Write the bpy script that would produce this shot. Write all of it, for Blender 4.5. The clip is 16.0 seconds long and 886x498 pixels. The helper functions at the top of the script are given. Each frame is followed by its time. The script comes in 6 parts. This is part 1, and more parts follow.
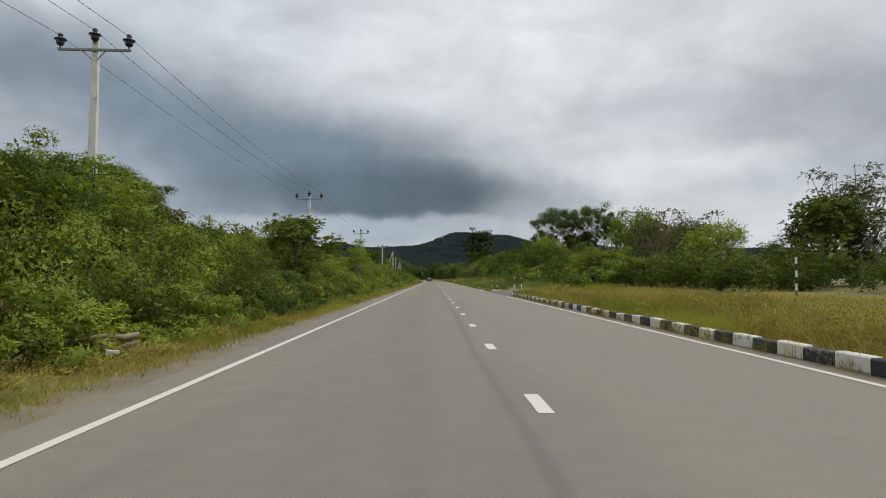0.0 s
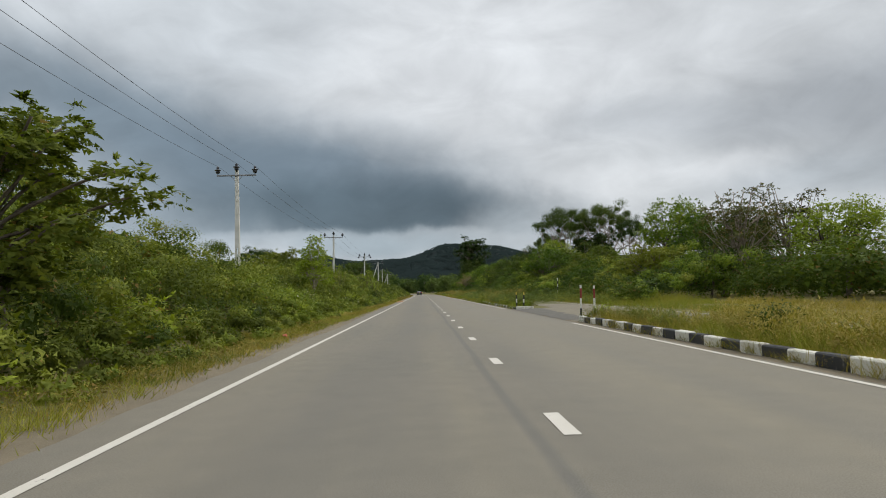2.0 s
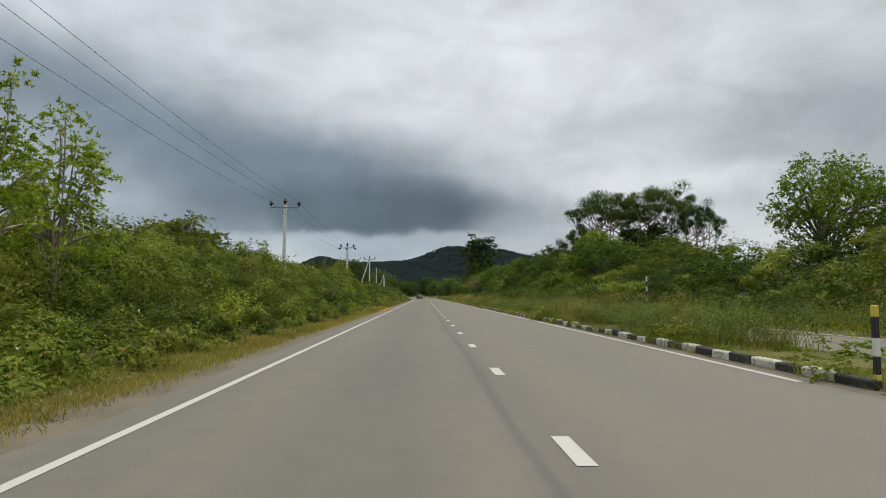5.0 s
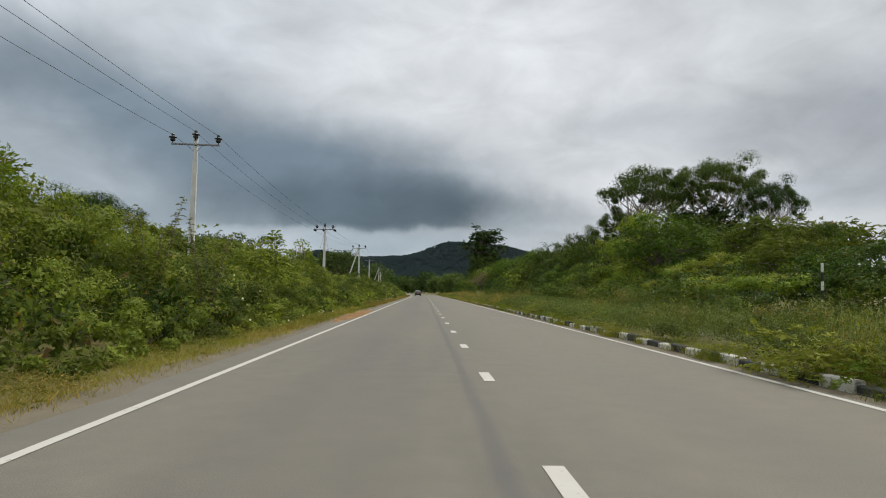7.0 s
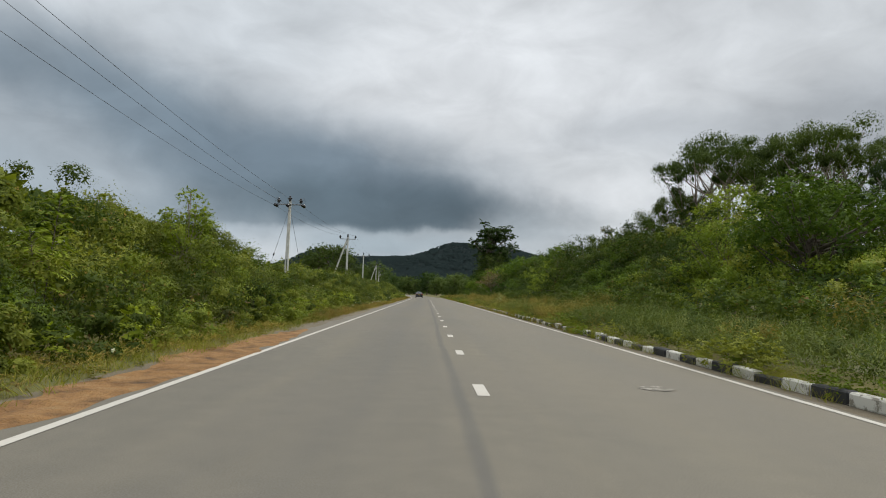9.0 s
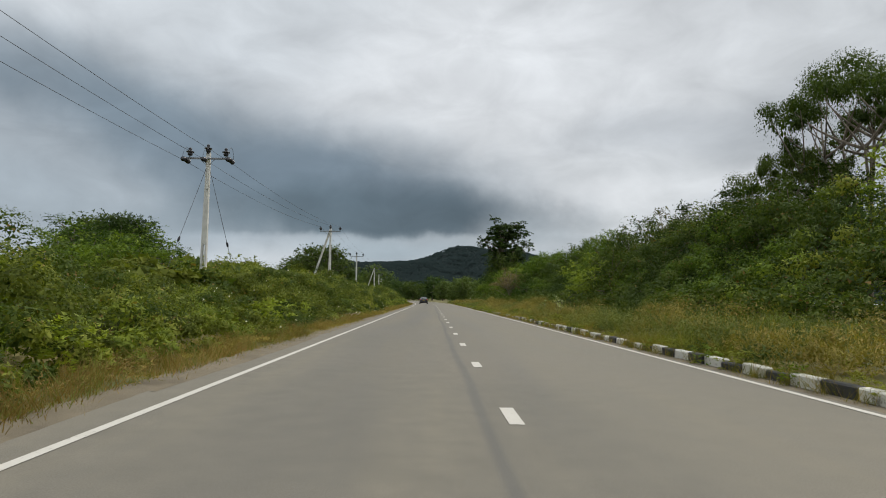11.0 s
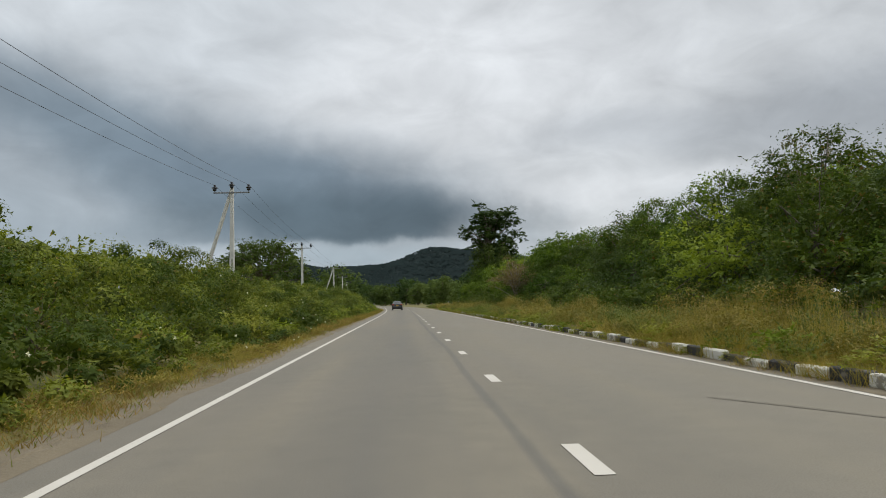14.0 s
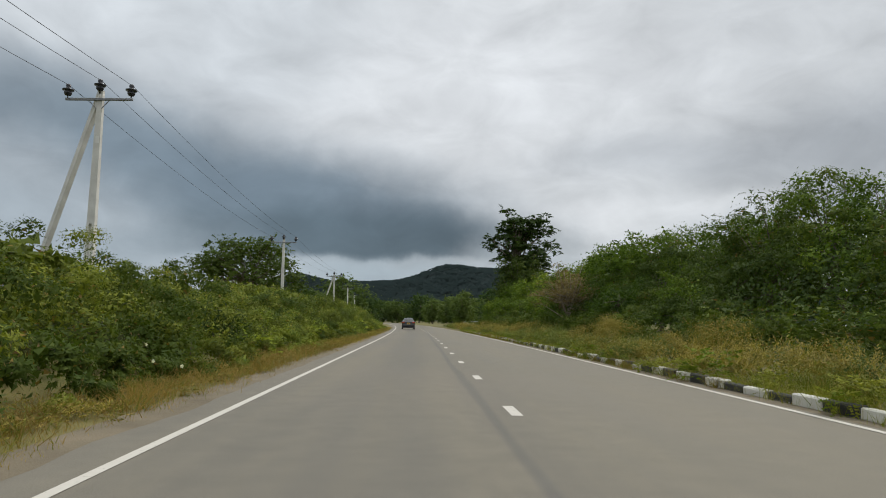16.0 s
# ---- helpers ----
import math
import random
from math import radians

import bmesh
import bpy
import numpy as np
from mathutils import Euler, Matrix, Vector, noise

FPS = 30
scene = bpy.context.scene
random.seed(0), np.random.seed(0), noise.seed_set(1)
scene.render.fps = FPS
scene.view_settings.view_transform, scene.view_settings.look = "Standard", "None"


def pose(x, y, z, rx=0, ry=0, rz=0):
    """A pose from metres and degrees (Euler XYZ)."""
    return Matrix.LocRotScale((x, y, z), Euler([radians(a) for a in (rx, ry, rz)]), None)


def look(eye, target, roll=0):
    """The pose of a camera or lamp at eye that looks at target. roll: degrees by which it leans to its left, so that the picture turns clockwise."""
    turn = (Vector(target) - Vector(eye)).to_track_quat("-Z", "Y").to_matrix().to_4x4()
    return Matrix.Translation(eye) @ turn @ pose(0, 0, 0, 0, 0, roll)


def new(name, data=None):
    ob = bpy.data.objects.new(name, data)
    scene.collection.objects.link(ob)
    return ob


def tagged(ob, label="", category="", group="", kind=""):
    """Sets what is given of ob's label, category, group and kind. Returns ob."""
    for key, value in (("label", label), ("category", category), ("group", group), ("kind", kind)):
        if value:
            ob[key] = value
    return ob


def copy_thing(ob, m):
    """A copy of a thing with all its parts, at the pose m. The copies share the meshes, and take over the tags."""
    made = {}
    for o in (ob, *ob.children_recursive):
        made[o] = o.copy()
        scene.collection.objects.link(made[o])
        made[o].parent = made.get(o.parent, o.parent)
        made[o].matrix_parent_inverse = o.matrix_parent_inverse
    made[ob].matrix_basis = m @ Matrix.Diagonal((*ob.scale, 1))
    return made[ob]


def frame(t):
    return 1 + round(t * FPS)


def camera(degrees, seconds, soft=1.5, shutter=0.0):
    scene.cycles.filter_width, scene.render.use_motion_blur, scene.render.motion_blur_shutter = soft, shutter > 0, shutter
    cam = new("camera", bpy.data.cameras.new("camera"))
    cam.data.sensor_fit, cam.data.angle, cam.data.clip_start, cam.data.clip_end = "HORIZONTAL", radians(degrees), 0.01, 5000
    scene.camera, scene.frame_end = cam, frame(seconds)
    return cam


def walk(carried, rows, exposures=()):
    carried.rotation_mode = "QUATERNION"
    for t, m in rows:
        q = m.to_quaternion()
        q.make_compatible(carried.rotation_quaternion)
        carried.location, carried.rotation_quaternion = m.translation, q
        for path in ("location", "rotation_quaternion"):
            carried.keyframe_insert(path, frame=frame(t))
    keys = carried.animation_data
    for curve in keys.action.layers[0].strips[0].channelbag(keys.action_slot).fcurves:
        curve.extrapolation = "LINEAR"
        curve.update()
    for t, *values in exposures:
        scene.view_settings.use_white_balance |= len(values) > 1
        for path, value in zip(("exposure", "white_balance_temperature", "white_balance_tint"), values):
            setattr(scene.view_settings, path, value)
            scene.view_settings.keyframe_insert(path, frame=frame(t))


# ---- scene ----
# ---------------------------------------------------------------- camera
cam = camera(68.1, 16.0, soft=1.0)
# seconds, x, y, yaw, pitch, roll: a phone on a car's dashboard, 1.1 m over the road
PATH = [
    (0.0, 0.00, 0.00, -0.86, 2.61, -0.07),
    (0.5, -0.04, 4.93, -0.56, 3.86, 1.00),
    (1.0, -0.10, 9.91, -0.80, 3.85, 1.01),
    (1.5, -0.15, 14.87, -1.38, 3.65, 0.89),
    (2.0, -0.18, 19.85, -1.73, 3.72, 1.21),
    (2.5, -0.21, 24.79, -1.22, 4.26, 1.00),
    (3.0, -0.22, 29.78, -1.83, 3.41, 1.72),
    (3.5, -0.24, 34.77, -2.30, 3.30, 1.31),
    (4.0, -0.22, 39.69, -2.14, 3.97, 0.82),
    (6.5, 0.04, 65.05, -1.62, 4.10, -0.58),
    (7.0, 0.09, 70.12, -1.67, 3.76, -0.81),
    (7.5, 0.16, 75.21, -2.11, 3.94, -0.47),
    (8.0, 0.21, 80.26, -2.21, 4.04, -0.47),
    (8.5, 0.27, 85.40, -1.97, 4.38, -0.61),
    (9.0, 0.26, 90.51, -1.44, 3.93, -1.96),
    (11.5, 0.09, 116.59, -1.04, 4.56, -0.09),
    (12.0, 0.00, 121.81, -1.69, 4.77, 1.02),
    (12.5, -0.10, 127.00, -2.03, 5.00, 0.57),
    (13.0, -0.19, 132.16, -2.42, 5.10, 1.28),
    (13.5, -0.25, 137.19, -2.67, 5.07, 2.83),
    (14.0, -0.30, 142.27, -3.35, 4.65, 1.44),
    (14.5, -0.32, 147.49, -2.06, 4.84, -0.07),
    (15.0, -0.32, 152.72, -2.12, 5.18, -0.30),
    (15.5, -0.31, 157.89, -2.33, 5.94, -0.15),
    (16.0, -0.27, 162.83, -2.20, 6.30, -0.76),
]
walk(cam, [(t, pose(x, y, 1.1, 90 + pitch, roll, yaw)) for t, x, y, yaw, pitch, roll in PATH])

# ---------------------------------------------------------------- sky and sun
SUN_ELEV, SUN_AZ = radians(55), radians(78)
scene.view_settings.exposure = 0.0
world = bpy.data.worlds.new("overcast_sky")
scene.world = world
world.use_nodes = True


class Nodes:
    """Short hand for node trees."""

    def __init__(self, tree):
        self.tree = tree

    def add(self, kind, props=None, **inputs):
        n = self.tree.nodes.new(kind)
        p = props or {}
        if "operation" in p:
            n.operation = p["operation"]
        if "use_clamp" in p:
            n.use_clamp = p["use_clamp"]
        if "data_type" in p:
            n.data_type, n.blend_type = p["data_type"], p["blend_type"]
        if "interpolation_type" in p:
            n.interpolation_type = p["interpolation_type"]
        if "feature" in p:
            n.feature = p["feature"]
        if "sky_type" in p:
            n.sky_type, n.sun_disc, n.dust_density = p["sky_type"], False, p["dust_density"]
            n.sun_elevation, n.sun_rotation = p["sun_elevation"], p["sun_rotation"]
        for k, v in inputs.items():
            self.put(n, k, v)
        return n

    def put(self, n, key, v):
        sock = n.inputs[int(key[1:])] if key[0] == "i" and key[1:].isdigit() else n.inputs[key.replace("_", " ")]
        if isinstance(v, bpy.types.NodeSocket):
            self.tree.links.new(v, sock)
        else:
            sock.default_value = v

    def math(self, op, a, b=0.0, clamp=False):
        n = self.add("ShaderNodeMath", {"operation": op, "use_clamp": clamp}, i0=a, i1=b)
        return n.outputs[0]

    def mix(self, f, a, b, blend="MIX"):
        n = self.add("ShaderNodeMix", {"data_type": "RGBA", "blend_type": blend})
        self.put(n, "i0", f), self.put(n, "i6", a), self.put(n, "i7", b)
        return n.outputs[2]

    def noise(self, vec, scale, detail=4.0, rough=0.55, warp=0.0):
        n = self.add("ShaderNodeTexNoise", None, Scale=scale, Detail=detail, Roughness=rough, Distortion=warp)
        if vec is not None:
            self.put(n, "Vector", vec)
        return n.outputs[0]

    def ramp(self, f, stops):
        n = self.add("ShaderNodeValToRGB")
        e = n.color_ramp.elements
        while len(e) < len(stops):
            e.new(0.5)
        for el, (p, c) in zip(e, stops):
            el.position = p
            el.color = (*c, 1) if len(c) == 3 else c
        self.put(n, "i0", f)
        return n.outputs[0]

    def smooth(self, v, lo, hi):
        n = self.add("ShaderNodeMapRange", {"interpolation_type": "SMOOTHSTEP"})
        for k, x in zip(("i0", "i1", "i2", "i3", "i4"), (v, lo, hi, 0.0, 1.0)):
            self.put(n, k, x)
        return n.outputs[0]


def grey(v):
    return (v, v, v)


wt = Nodes(world.node_tree)
world.node_tree.nodes.clear()
sky = wt.add("ShaderNodeTexSky", {"sky_type": "NISHITA", "sun_disc": False, "sun_elevation": SUN_ELEV, "sun_rotation": SUN_AZ, "dust_density": 3.0})
way = wt.add("ShaderNodeTexCoord").outputs["Generated"]
sep = wt.add("ShaderNodeSeparateXYZ", None, i0=way)
up = wt.math("MAXIMUM", sep.outputs[2], 0.0)
# cloud texture: billows a little drawn out along the horizon
lay = wt.add("ShaderNodeVectorMath", {"operation": "MULTIPLY"}, i0=way, i1=(1.0, 1.0, 1.9)).outputs[0]
soft_n = wt.noise(lay, 2.6, 7.0, 0.52, 0.35)
fine_n = wt.noise(lay, 8.5, 7.0, 0.55, 0.5)
billow = wt.math("ADD", wt.math("MULTIPLY", soft_n, 0.58), wt.math("MULTIPLY", fine_n, 0.42))
warp = wt.add("ShaderNodeTexNoise", None, Scale=5.0, Detail=7.0, Roughness=0.55)
wt.put(warp, "Vector", way)
off = wt.add("ShaderNodeVectorMath", {"operation": "SUBTRACT"}, i0=warp.outputs[1], i1=(0.5, 0.5, 0.5)).outputs[0]
off = wt.add("ShaderNodeVectorMath", {"operation": "MULTIPLY"}, i0=off, i1=(0.22, 0.0, 0.075)).outputs[0]
bent = wt.add("ShaderNodeVectorMath", {"operation": "ADD"}, i0=way, i1=off).outputs[0]


def bank_of_cloud(col, x, z, wide, high, tint, share, tilt=0.0, sharp=0.25):
    """Lays one ragged cloud over col: its middle, half sizes and lean in the sky ahead."""
    d = wt.add("ShaderNodeMapping", {}, Vector=bent)
    d.vector_type = "TEXTURE"
    wt.put(d, "Location", (x, 0.0, z)), wt.put(d, "Rotation", (0.0, tilt, 0.0)), wt.put(d, "Scale", (wide, 50.0, high))
    r = wt.add("ShaderNodeVectorMath", {"operation": "LENGTH"}, i0=d.outputs[0]).outputs[1]
    ahead = wt.smooth(sep.outputs[1], 0.3, 0.6)
    f = wt.math("MULTIPLY", wt.math("SUBTRACT", 1.0, wt.smooth(r, sharp, 1.3)), ahead)
    return wt.mix(wt.math("MULTIPLY", f, share), col, (*tint, 1))


low = wt.add("ShaderNodeSeparateXYZ", None, i0=bent).outputs[2]
side = wt.smooth(sep.outputs[0], -0.55, 0.25)
col = wt.mix(side, (0.465, 0.500, 0.535, 1), (0.555, 0.570, 0.585, 1))
col = bank_of_cloud(col, 0.10, 0.33, 0.36, 0.16, (0.625, 0.635, 0.65), 0.8)
col = bank_of_cloud(col, -0.46, 0.40, 0.36, 0.11, (0.60, 0.625, 0.65), 0.8)
col = bank_of_cloud(col, 0.58, 0.23, 0.20, 0.085, (0.335, 0.355, 0.380), 0.85)
col = bank_of_cloud(col, 0.36, 0.235, 0.22, 0.035, (0.42, 0.44, 0.465), 0.6)
col = bank_of_cloud(col, 0.25, 0.158, 0.15, 0.030, (0.69, 0.70, 0.715), 0.8)
col = bank_of_cloud(col, 0.43, 0.168, 0.07, 0.028, (0.68, 0.69, 0.705), 0.75)
col = bank_of_cloud(col, 0.56, 0.145, 0.16, 0.040, (0.37, 0.40, 0.43), 0.75)
col = bank_of_cloud(col, -0.38, 0.215, 0.36, 0.080, (0.185, 0.235, 0.280), 0.92, 0.38)
col = bank_of_cloud(col, -0.14, 0.170, 0.36, 0.095, (0.150, 0.195, 0.238), 0.95, 0.14)
col = bank_of_cloud(col, -0.37, 0.100, 0.17, 0.045, (0.265, 0.310, 0.350), 0.85)
col = bank_of_cloud(col, -0.58, 0.125, 0.24, 0.10, (0.29, 0.335, 0.375), 0.8)
core = bank_of_cloud(col, -0.08, 0.122, 0.275, 0.056, (0.100, 0.136, 0.165), 1.0, 0.0, 0.45)
col = wt.mix(wt.smooth(low, 0.086, 0.099), col, core)
col = bank_of_cloud(col, -0.07, 0.070, 0.20, 0.028, (0.355, 0.412, 0.456), 1.0)
col = bank_of_cloud(col, 0.16, 0.085, 0.09, 0.050, (0.36, 0.395, 0.425), 0.6)
col = wt.mix(1.0, col, wt.ramp(billow, [(0.34, grey(0.40)), (0.50, grey(0.50)), (0.66, grey(0.61))]), "MULTIPLY")
col = wt.mix(1.0, col, (2.26, 2.31, 2.34, 1), "MULTIPLY")
both = wt.mix(0.95, wt.mix(1.0, sky.outputs[0], (0.11, 0.11, 0.11, 1), "MULTIPLY"), col)
high = wt.smooth(up, 0.40, 0.95)
both = wt.mix(high, both, wt.mix(1.0, both, (2.25, 2.17, 2.02, 1), "MULTIPLY"))
bg = wt.add("ShaderNodeBackground", None, i0=both, i1=1.0)
wt.add("ShaderNodeOutputWorld", None, i0=bg.outputs[0])

sun = new("sun", bpy.data.lights.new("sun", "SUN"))
sun.data.energy, sun.data.angle, sun.data.color = 1.5, radians(14), (1.0, 0.95, 0.86)
sun.matrix_basis = look((0, 0, 50), (-math.sin(SUN_AZ) * math.cos(SUN_ELEV), -math.cos(SUN_AZ) * math.cos(SUN_ELEV), 50 - math.sin(SUN_ELEV)))


# ---------------------------------------------------------------- materials
def material(name, rough=0.8, metal=0.0, spec=0.5):
    m = bpy.data.materials.new(name)
    m.use_nodes = True
    n = Nodes(m.node_tree)
    b = m.node_tree.nodes["Principled BSDF"]
    n.put(b, "Roughness", rough), n.put(b, "Metallic", metal), n.put(b, "Specular IOR Level", spec)
    return m, n, b


def bump(n, b, height, dist, strength=1.0):
    k = n.add("ShaderNodeBump", None, Strength=strength, Distance=dist, Height=height)
    n.put(b, "Normal", k.outputs[0])


def place(n):
    return n.add("ShaderNodeNewGeometry").outputs["Position"]


def leafy(name, dark, mid, light, gloss=0.45, old=None, share=0.02):
    """Leaves: each leaf differs, each plant differs, light comes through."""
    m, n, b = material(name, gloss + 0.15, 0, 0.14)
    geo = n.add("ShaderNodeNewGeometry")
    leaf = geo.outputs["Random Per Island"]
    plant = n.add("ShaderNodeObjectInfo").outputs["Random"]
    patch = n.noise(geo.outputs["Position"], 0.6, 5.0, 0.62)
    v = n.math("ADD", n.math("MULTIPLY", leaf, 0.26), n.math("MULTIPLY", patch, 0.74))
    v = n.math("ADD", v, n.math("MULTIPLY", n.math("SUBTRACT", plant, 0.5), 0.62))
    c = n.ramp(v, [(0.12, dark), (0.5, mid), (0.9, light)])
    if old:
        hit = n.math("GREATER_THAN", n.math("FRACT", n.math("MULTIPLY", leaf, 17.3)), 1.0 - share)
        c = n.mix(hit, c, (*old, 1))
    n.put(b, "Base Color", c)
    t = n.add("ShaderNodeBsdfTranslucent", None, i0=n.mix(1.0, c, (1.25, 1.3, 0.55, 1), "MULTIPLY"))
    mixer = n.add("ShaderNodeMixShader", None, i0=0.33, i1=b.outputs[0], i2=t.outputs[0])
    n.put(m.node_tree.nodes["Material Output"], "Surface", mixer.outputs[0])
    return m


LEAF_SHRUB = leafy("shrub_leaves", (0.031, 0.050, 0.008), (0.114, 0.147, 0.021), (0.280, 0.302, 0.049), old=(0.270, 0.190, 0.050))
LEAF_FEATHER = leafy("feathery_leaves", (0.040, 0.058, 0.009), (0.138, 0.164, 0.025), (0.307, 0.318, 0.056), 0.55)
LEAF_VINE = leafy("vine_leaves", (0.030, 0.054, 0.008), (0.122, 0.168, 0.022), (0.305, 0.345, 0.049), old=(0.250, 0.198, 0.040))
LEAF_FRESH = leafy("fresh_leaves", (0.074, 0.122, 0.013), (0.170, 0.234, 0.023), (0.322, 0.374, 0.038))
LEAF_TREE = leafy("tree_leaves", (0.016, 0.033, 0.007), (0.059, 0.093, 0.015), (0.155, 0.195, 0.033), old=(0.180, 0.115, 0.032), share=0.03)
LEAF_LUSH = leafy("lush_tree_leaves", (0.031, 0.064, 0.010), (0.110, 0.175, 0.022), (0.293, 0.356, 0.044))
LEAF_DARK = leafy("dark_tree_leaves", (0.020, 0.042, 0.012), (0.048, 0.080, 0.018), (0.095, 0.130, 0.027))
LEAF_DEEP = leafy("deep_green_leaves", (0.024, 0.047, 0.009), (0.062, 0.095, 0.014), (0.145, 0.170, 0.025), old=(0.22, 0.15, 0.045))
LEAF_OLIVE = leafy("dry_olive_leaves", (0.040, 0.050, 0.020), (0.088, 0.098, 0.036), (0.160, 0.158, 0.062), 0.6, old=(0.20, 0.13, 0.06), share=0.12)
LEAF_FAR = leafy("far_tree_leaves", (0.036, 0.066, 0.020), (0.068, 0.108, 0.030), (0.118, 0.158, 0.045), 0.6)
LEAF_PALE = leafy("pale_leaves", (0.17, 0.22, 0.085), (0.26, 0.31, 0.13), (0.34, 0.38, 0.18), 0.6)
LEAF_DRY = leafy("dry_twig_leaves", (0.10, 0.075, 0.045), (0.17, 0.13, 0.075), (0.24, 0.19, 0.10), 0.8)
GRASS_MIX = leafy("verge_grass", (0.135, 0.136, 0.026), (0.238, 0.206, 0.044), (0.35, 0.286, 0.080), 0.6, old=(0.36, 0.26, 0.080), share=0.20)
GRASS_GREEN = leafy("green_grass", (0.090, 0.118, 0.016), (0.185, 0.205, 0.028), (0.30, 0.29, 0.055), 0.6, old=(0.30, 0.25, 0.08), share=0.16)
GRASS_GOLD = leafy("golden_grass", (0.16, 0.138, 0.032), (0.29, 0.232, 0.055), (0.42, 0.335, 0.100), 0.6, old=(0.42, 0.33, 0.14), share=0.25)
GRASS_BROWN = leafy("dry_brown_grass", (0.13, 0.095, 0.030), (0.24, 0.165, 0.055), (0.36, 0.25, 0.09), 0.6, old=(0.16, 0.18, 0.04), share=0.25)
WEED_GREEN = leafy("weed_leaves", (0.062, 0.094, 0.026), (0.106, 0.142, 0.038), (0.168, 0.196, 0.056), 0.6)
WEED_OLIVE = leafy("olive_weeds", (0.085, 0.108, 0.028), (0.140, 0.162, 0.042), (0.215, 0.225, 0.062), 0.6)
WEED_GOLD = leafy("golden_weeds", (0.168, 0.148, 0.036), (0.245, 0.206, 0.052), (0.325, 0.264, 0.078), 0.6, old=(0.32, 0.24, 0.08), share=0.12)
PETAL = leafy("white_petals", (0.6, 0.6, 0.5), (0.75, 0.74, 0.62), (0.8, 0.8, 0.72), 0.6)


def bark_material(name="bark", k=1.0):
    m, n, b = material(name, 0.9)
    p = place(n)
    c = n.ramp(n.noise(p, 6.0, 6.0, 0.6), [(0.3, (0.055 * k, 0.042 * k, 0.032 * k)), (0.55, (0.14 * k, 0.115 * k, 0.09 * k)), (0.75, (0.27 * k, 0.245 * k, 0.21 * k))])
    n.put(b, "Base Color", c)
    bump(n, b, n.noise(p, 28.0, 4.0), 0.02)
    return m


BARK = bark_material()
PALE_BARK = bark_material("pale_bark", 1.9)


def asphalt_material():
    """Worn grey asphalt: stone chips, tyre tracks, dusty edges, tar seam beside the middle dashes."""
    m, n, b = material("asphalt", 0.82, 0, 0.35)
    p = place(n)
    s = n.add("ShaderNodeSeparateXYZ", None, i0=p)
    x = s.outputs[0]
    long = n.add("ShaderNodeMapping", None, Vector=p, Scale=(1.0, 0.06, 1.0)).outputs[0]
    chips = n.noise(p, 95.0, 2.0, 0.7)
    blot = n.noise(long, 0.9, 5.0, 0.6)
    big = n.noise(p, 0.14, 4.0)
    c = n.ramp(blot, [(0.3, (0.108, 0.097, 0.073)), (0.5, (0.145, 0.129, 0.096)), (0.72, (0.183, 0.161, 0.116))])
    mott = n.noise(p, 2.6, 6.0, 0.65)
    c = n.mix(0.35, c, n.ramp(mott, [(0.3, grey(0.32)), (0.7, grey(0.68))]), "OVERLAY")
    c = n.mix(n.math("MULTIPLY", n.smooth(big, 0.4, 0.7), 0.35), c, (0.175, 0.150, 0.115, 1))
    far_lane = n.math("MULTIPLY", n.smooth(x, 0.6, 2.4), 0.30)
    c = n.mix(far_lane, c, (0.208, 0.184, 0.135, 1))
    # oil-darkened strip in the middle of the near lane
    lane = n.math("ABSOLUTE", n.math("ADD", x, 0.75))
    c = n.mix(n.math("MULTIPLY", n.math("SUBTRACT", 1.0, n.smooth(lane, 0.1, 1.0)), 0.25), c, (0.078, 0.075, 0.068, 1))
    wob = n.math("MULTIPLY", n.math("SUBTRACT", n.noise(long, 1.3, 3.0), 0.5), 0.35)
    seam = n.math("ABSOLUTE", n.math("ADD", n.math("SUBTRACT", x, 0.64), wob))
    c = n.mix(n.math("MULTIPLY", n.math("SUBTRACT", 1.0, n.smooth(seam, 0.02, 0.10)), 0.5), c, (0.066, 0.065, 0.062, 1))
    c = n.mix(0.16, c, n.ramp(chips, [(0.35, grey(0.03)), (0.65, grey(0.42))]))
    n.put(b, "Base Color", c)
    n.put(b, "Roughness", n.ramp(blot, [(0.3, grey(0.70)), (0.7, grey(0.90))]))
    bump(n, b, chips, 0.004, 0.5)
    return m


ASPHALT = asphalt_material()


def patchy(name, stops, scale, fine=40.0, rough=0.9, depth=0.006, stretch=(1, 1, 1)):
    m, n, b = material(name, rough)
    p = n.add("ShaderNodeMapping", None, Vector=place(n), Scale=stretch).outputs[0]
    c = n.ramp(n.noise(p, scale, 6.0, 0.62), stops)
    f = n.noise(p, fine, 3.0, 0.6)
    c = n.mix(0.22, c, n.ramp(f, [(0.3, grey(0.02)), (0.7, grey(0.6))]), "SOFT_LIGHT")
    n.put(b, "Base Color", c)
    bump(n, b, f, depth)
    return m


NEW_ASPHALT = patchy("newer_asphalt", [(0.3, (0.076, 0.071, 0.060)), (0.7, (0.118, 0.108, 0.090))], 1.6, 90, 0.8, 0.004)
SAND = patchy("sandy_dirt", [(0.25, (0.125, 0.102, 0.068)), (0.5, (0.175, 0.145, 0.098)), (0.75, (0.225, 0.185, 0.125))], 1.4, 55, 0.95, 0.015)
RED_DIRT = patchy("red_dirt", [(0.30, (0.10, 0.060, 0.030)), (0.42, (0.22, 0.115, 0.042)), (0.56, (0.33, 0.180, 0.066)), (0.74, (0.34, 0.23, 0.11))], 2.6, 30, 0.95, 0.05)
TYRE_MARK = patchy("tyre_rubber_streak", [(0.3, (0.128, 0.116, 0.090)), (0.7, (0.158, 0.143, 0.110))], 2.5, 70, 0.85, 0.003)
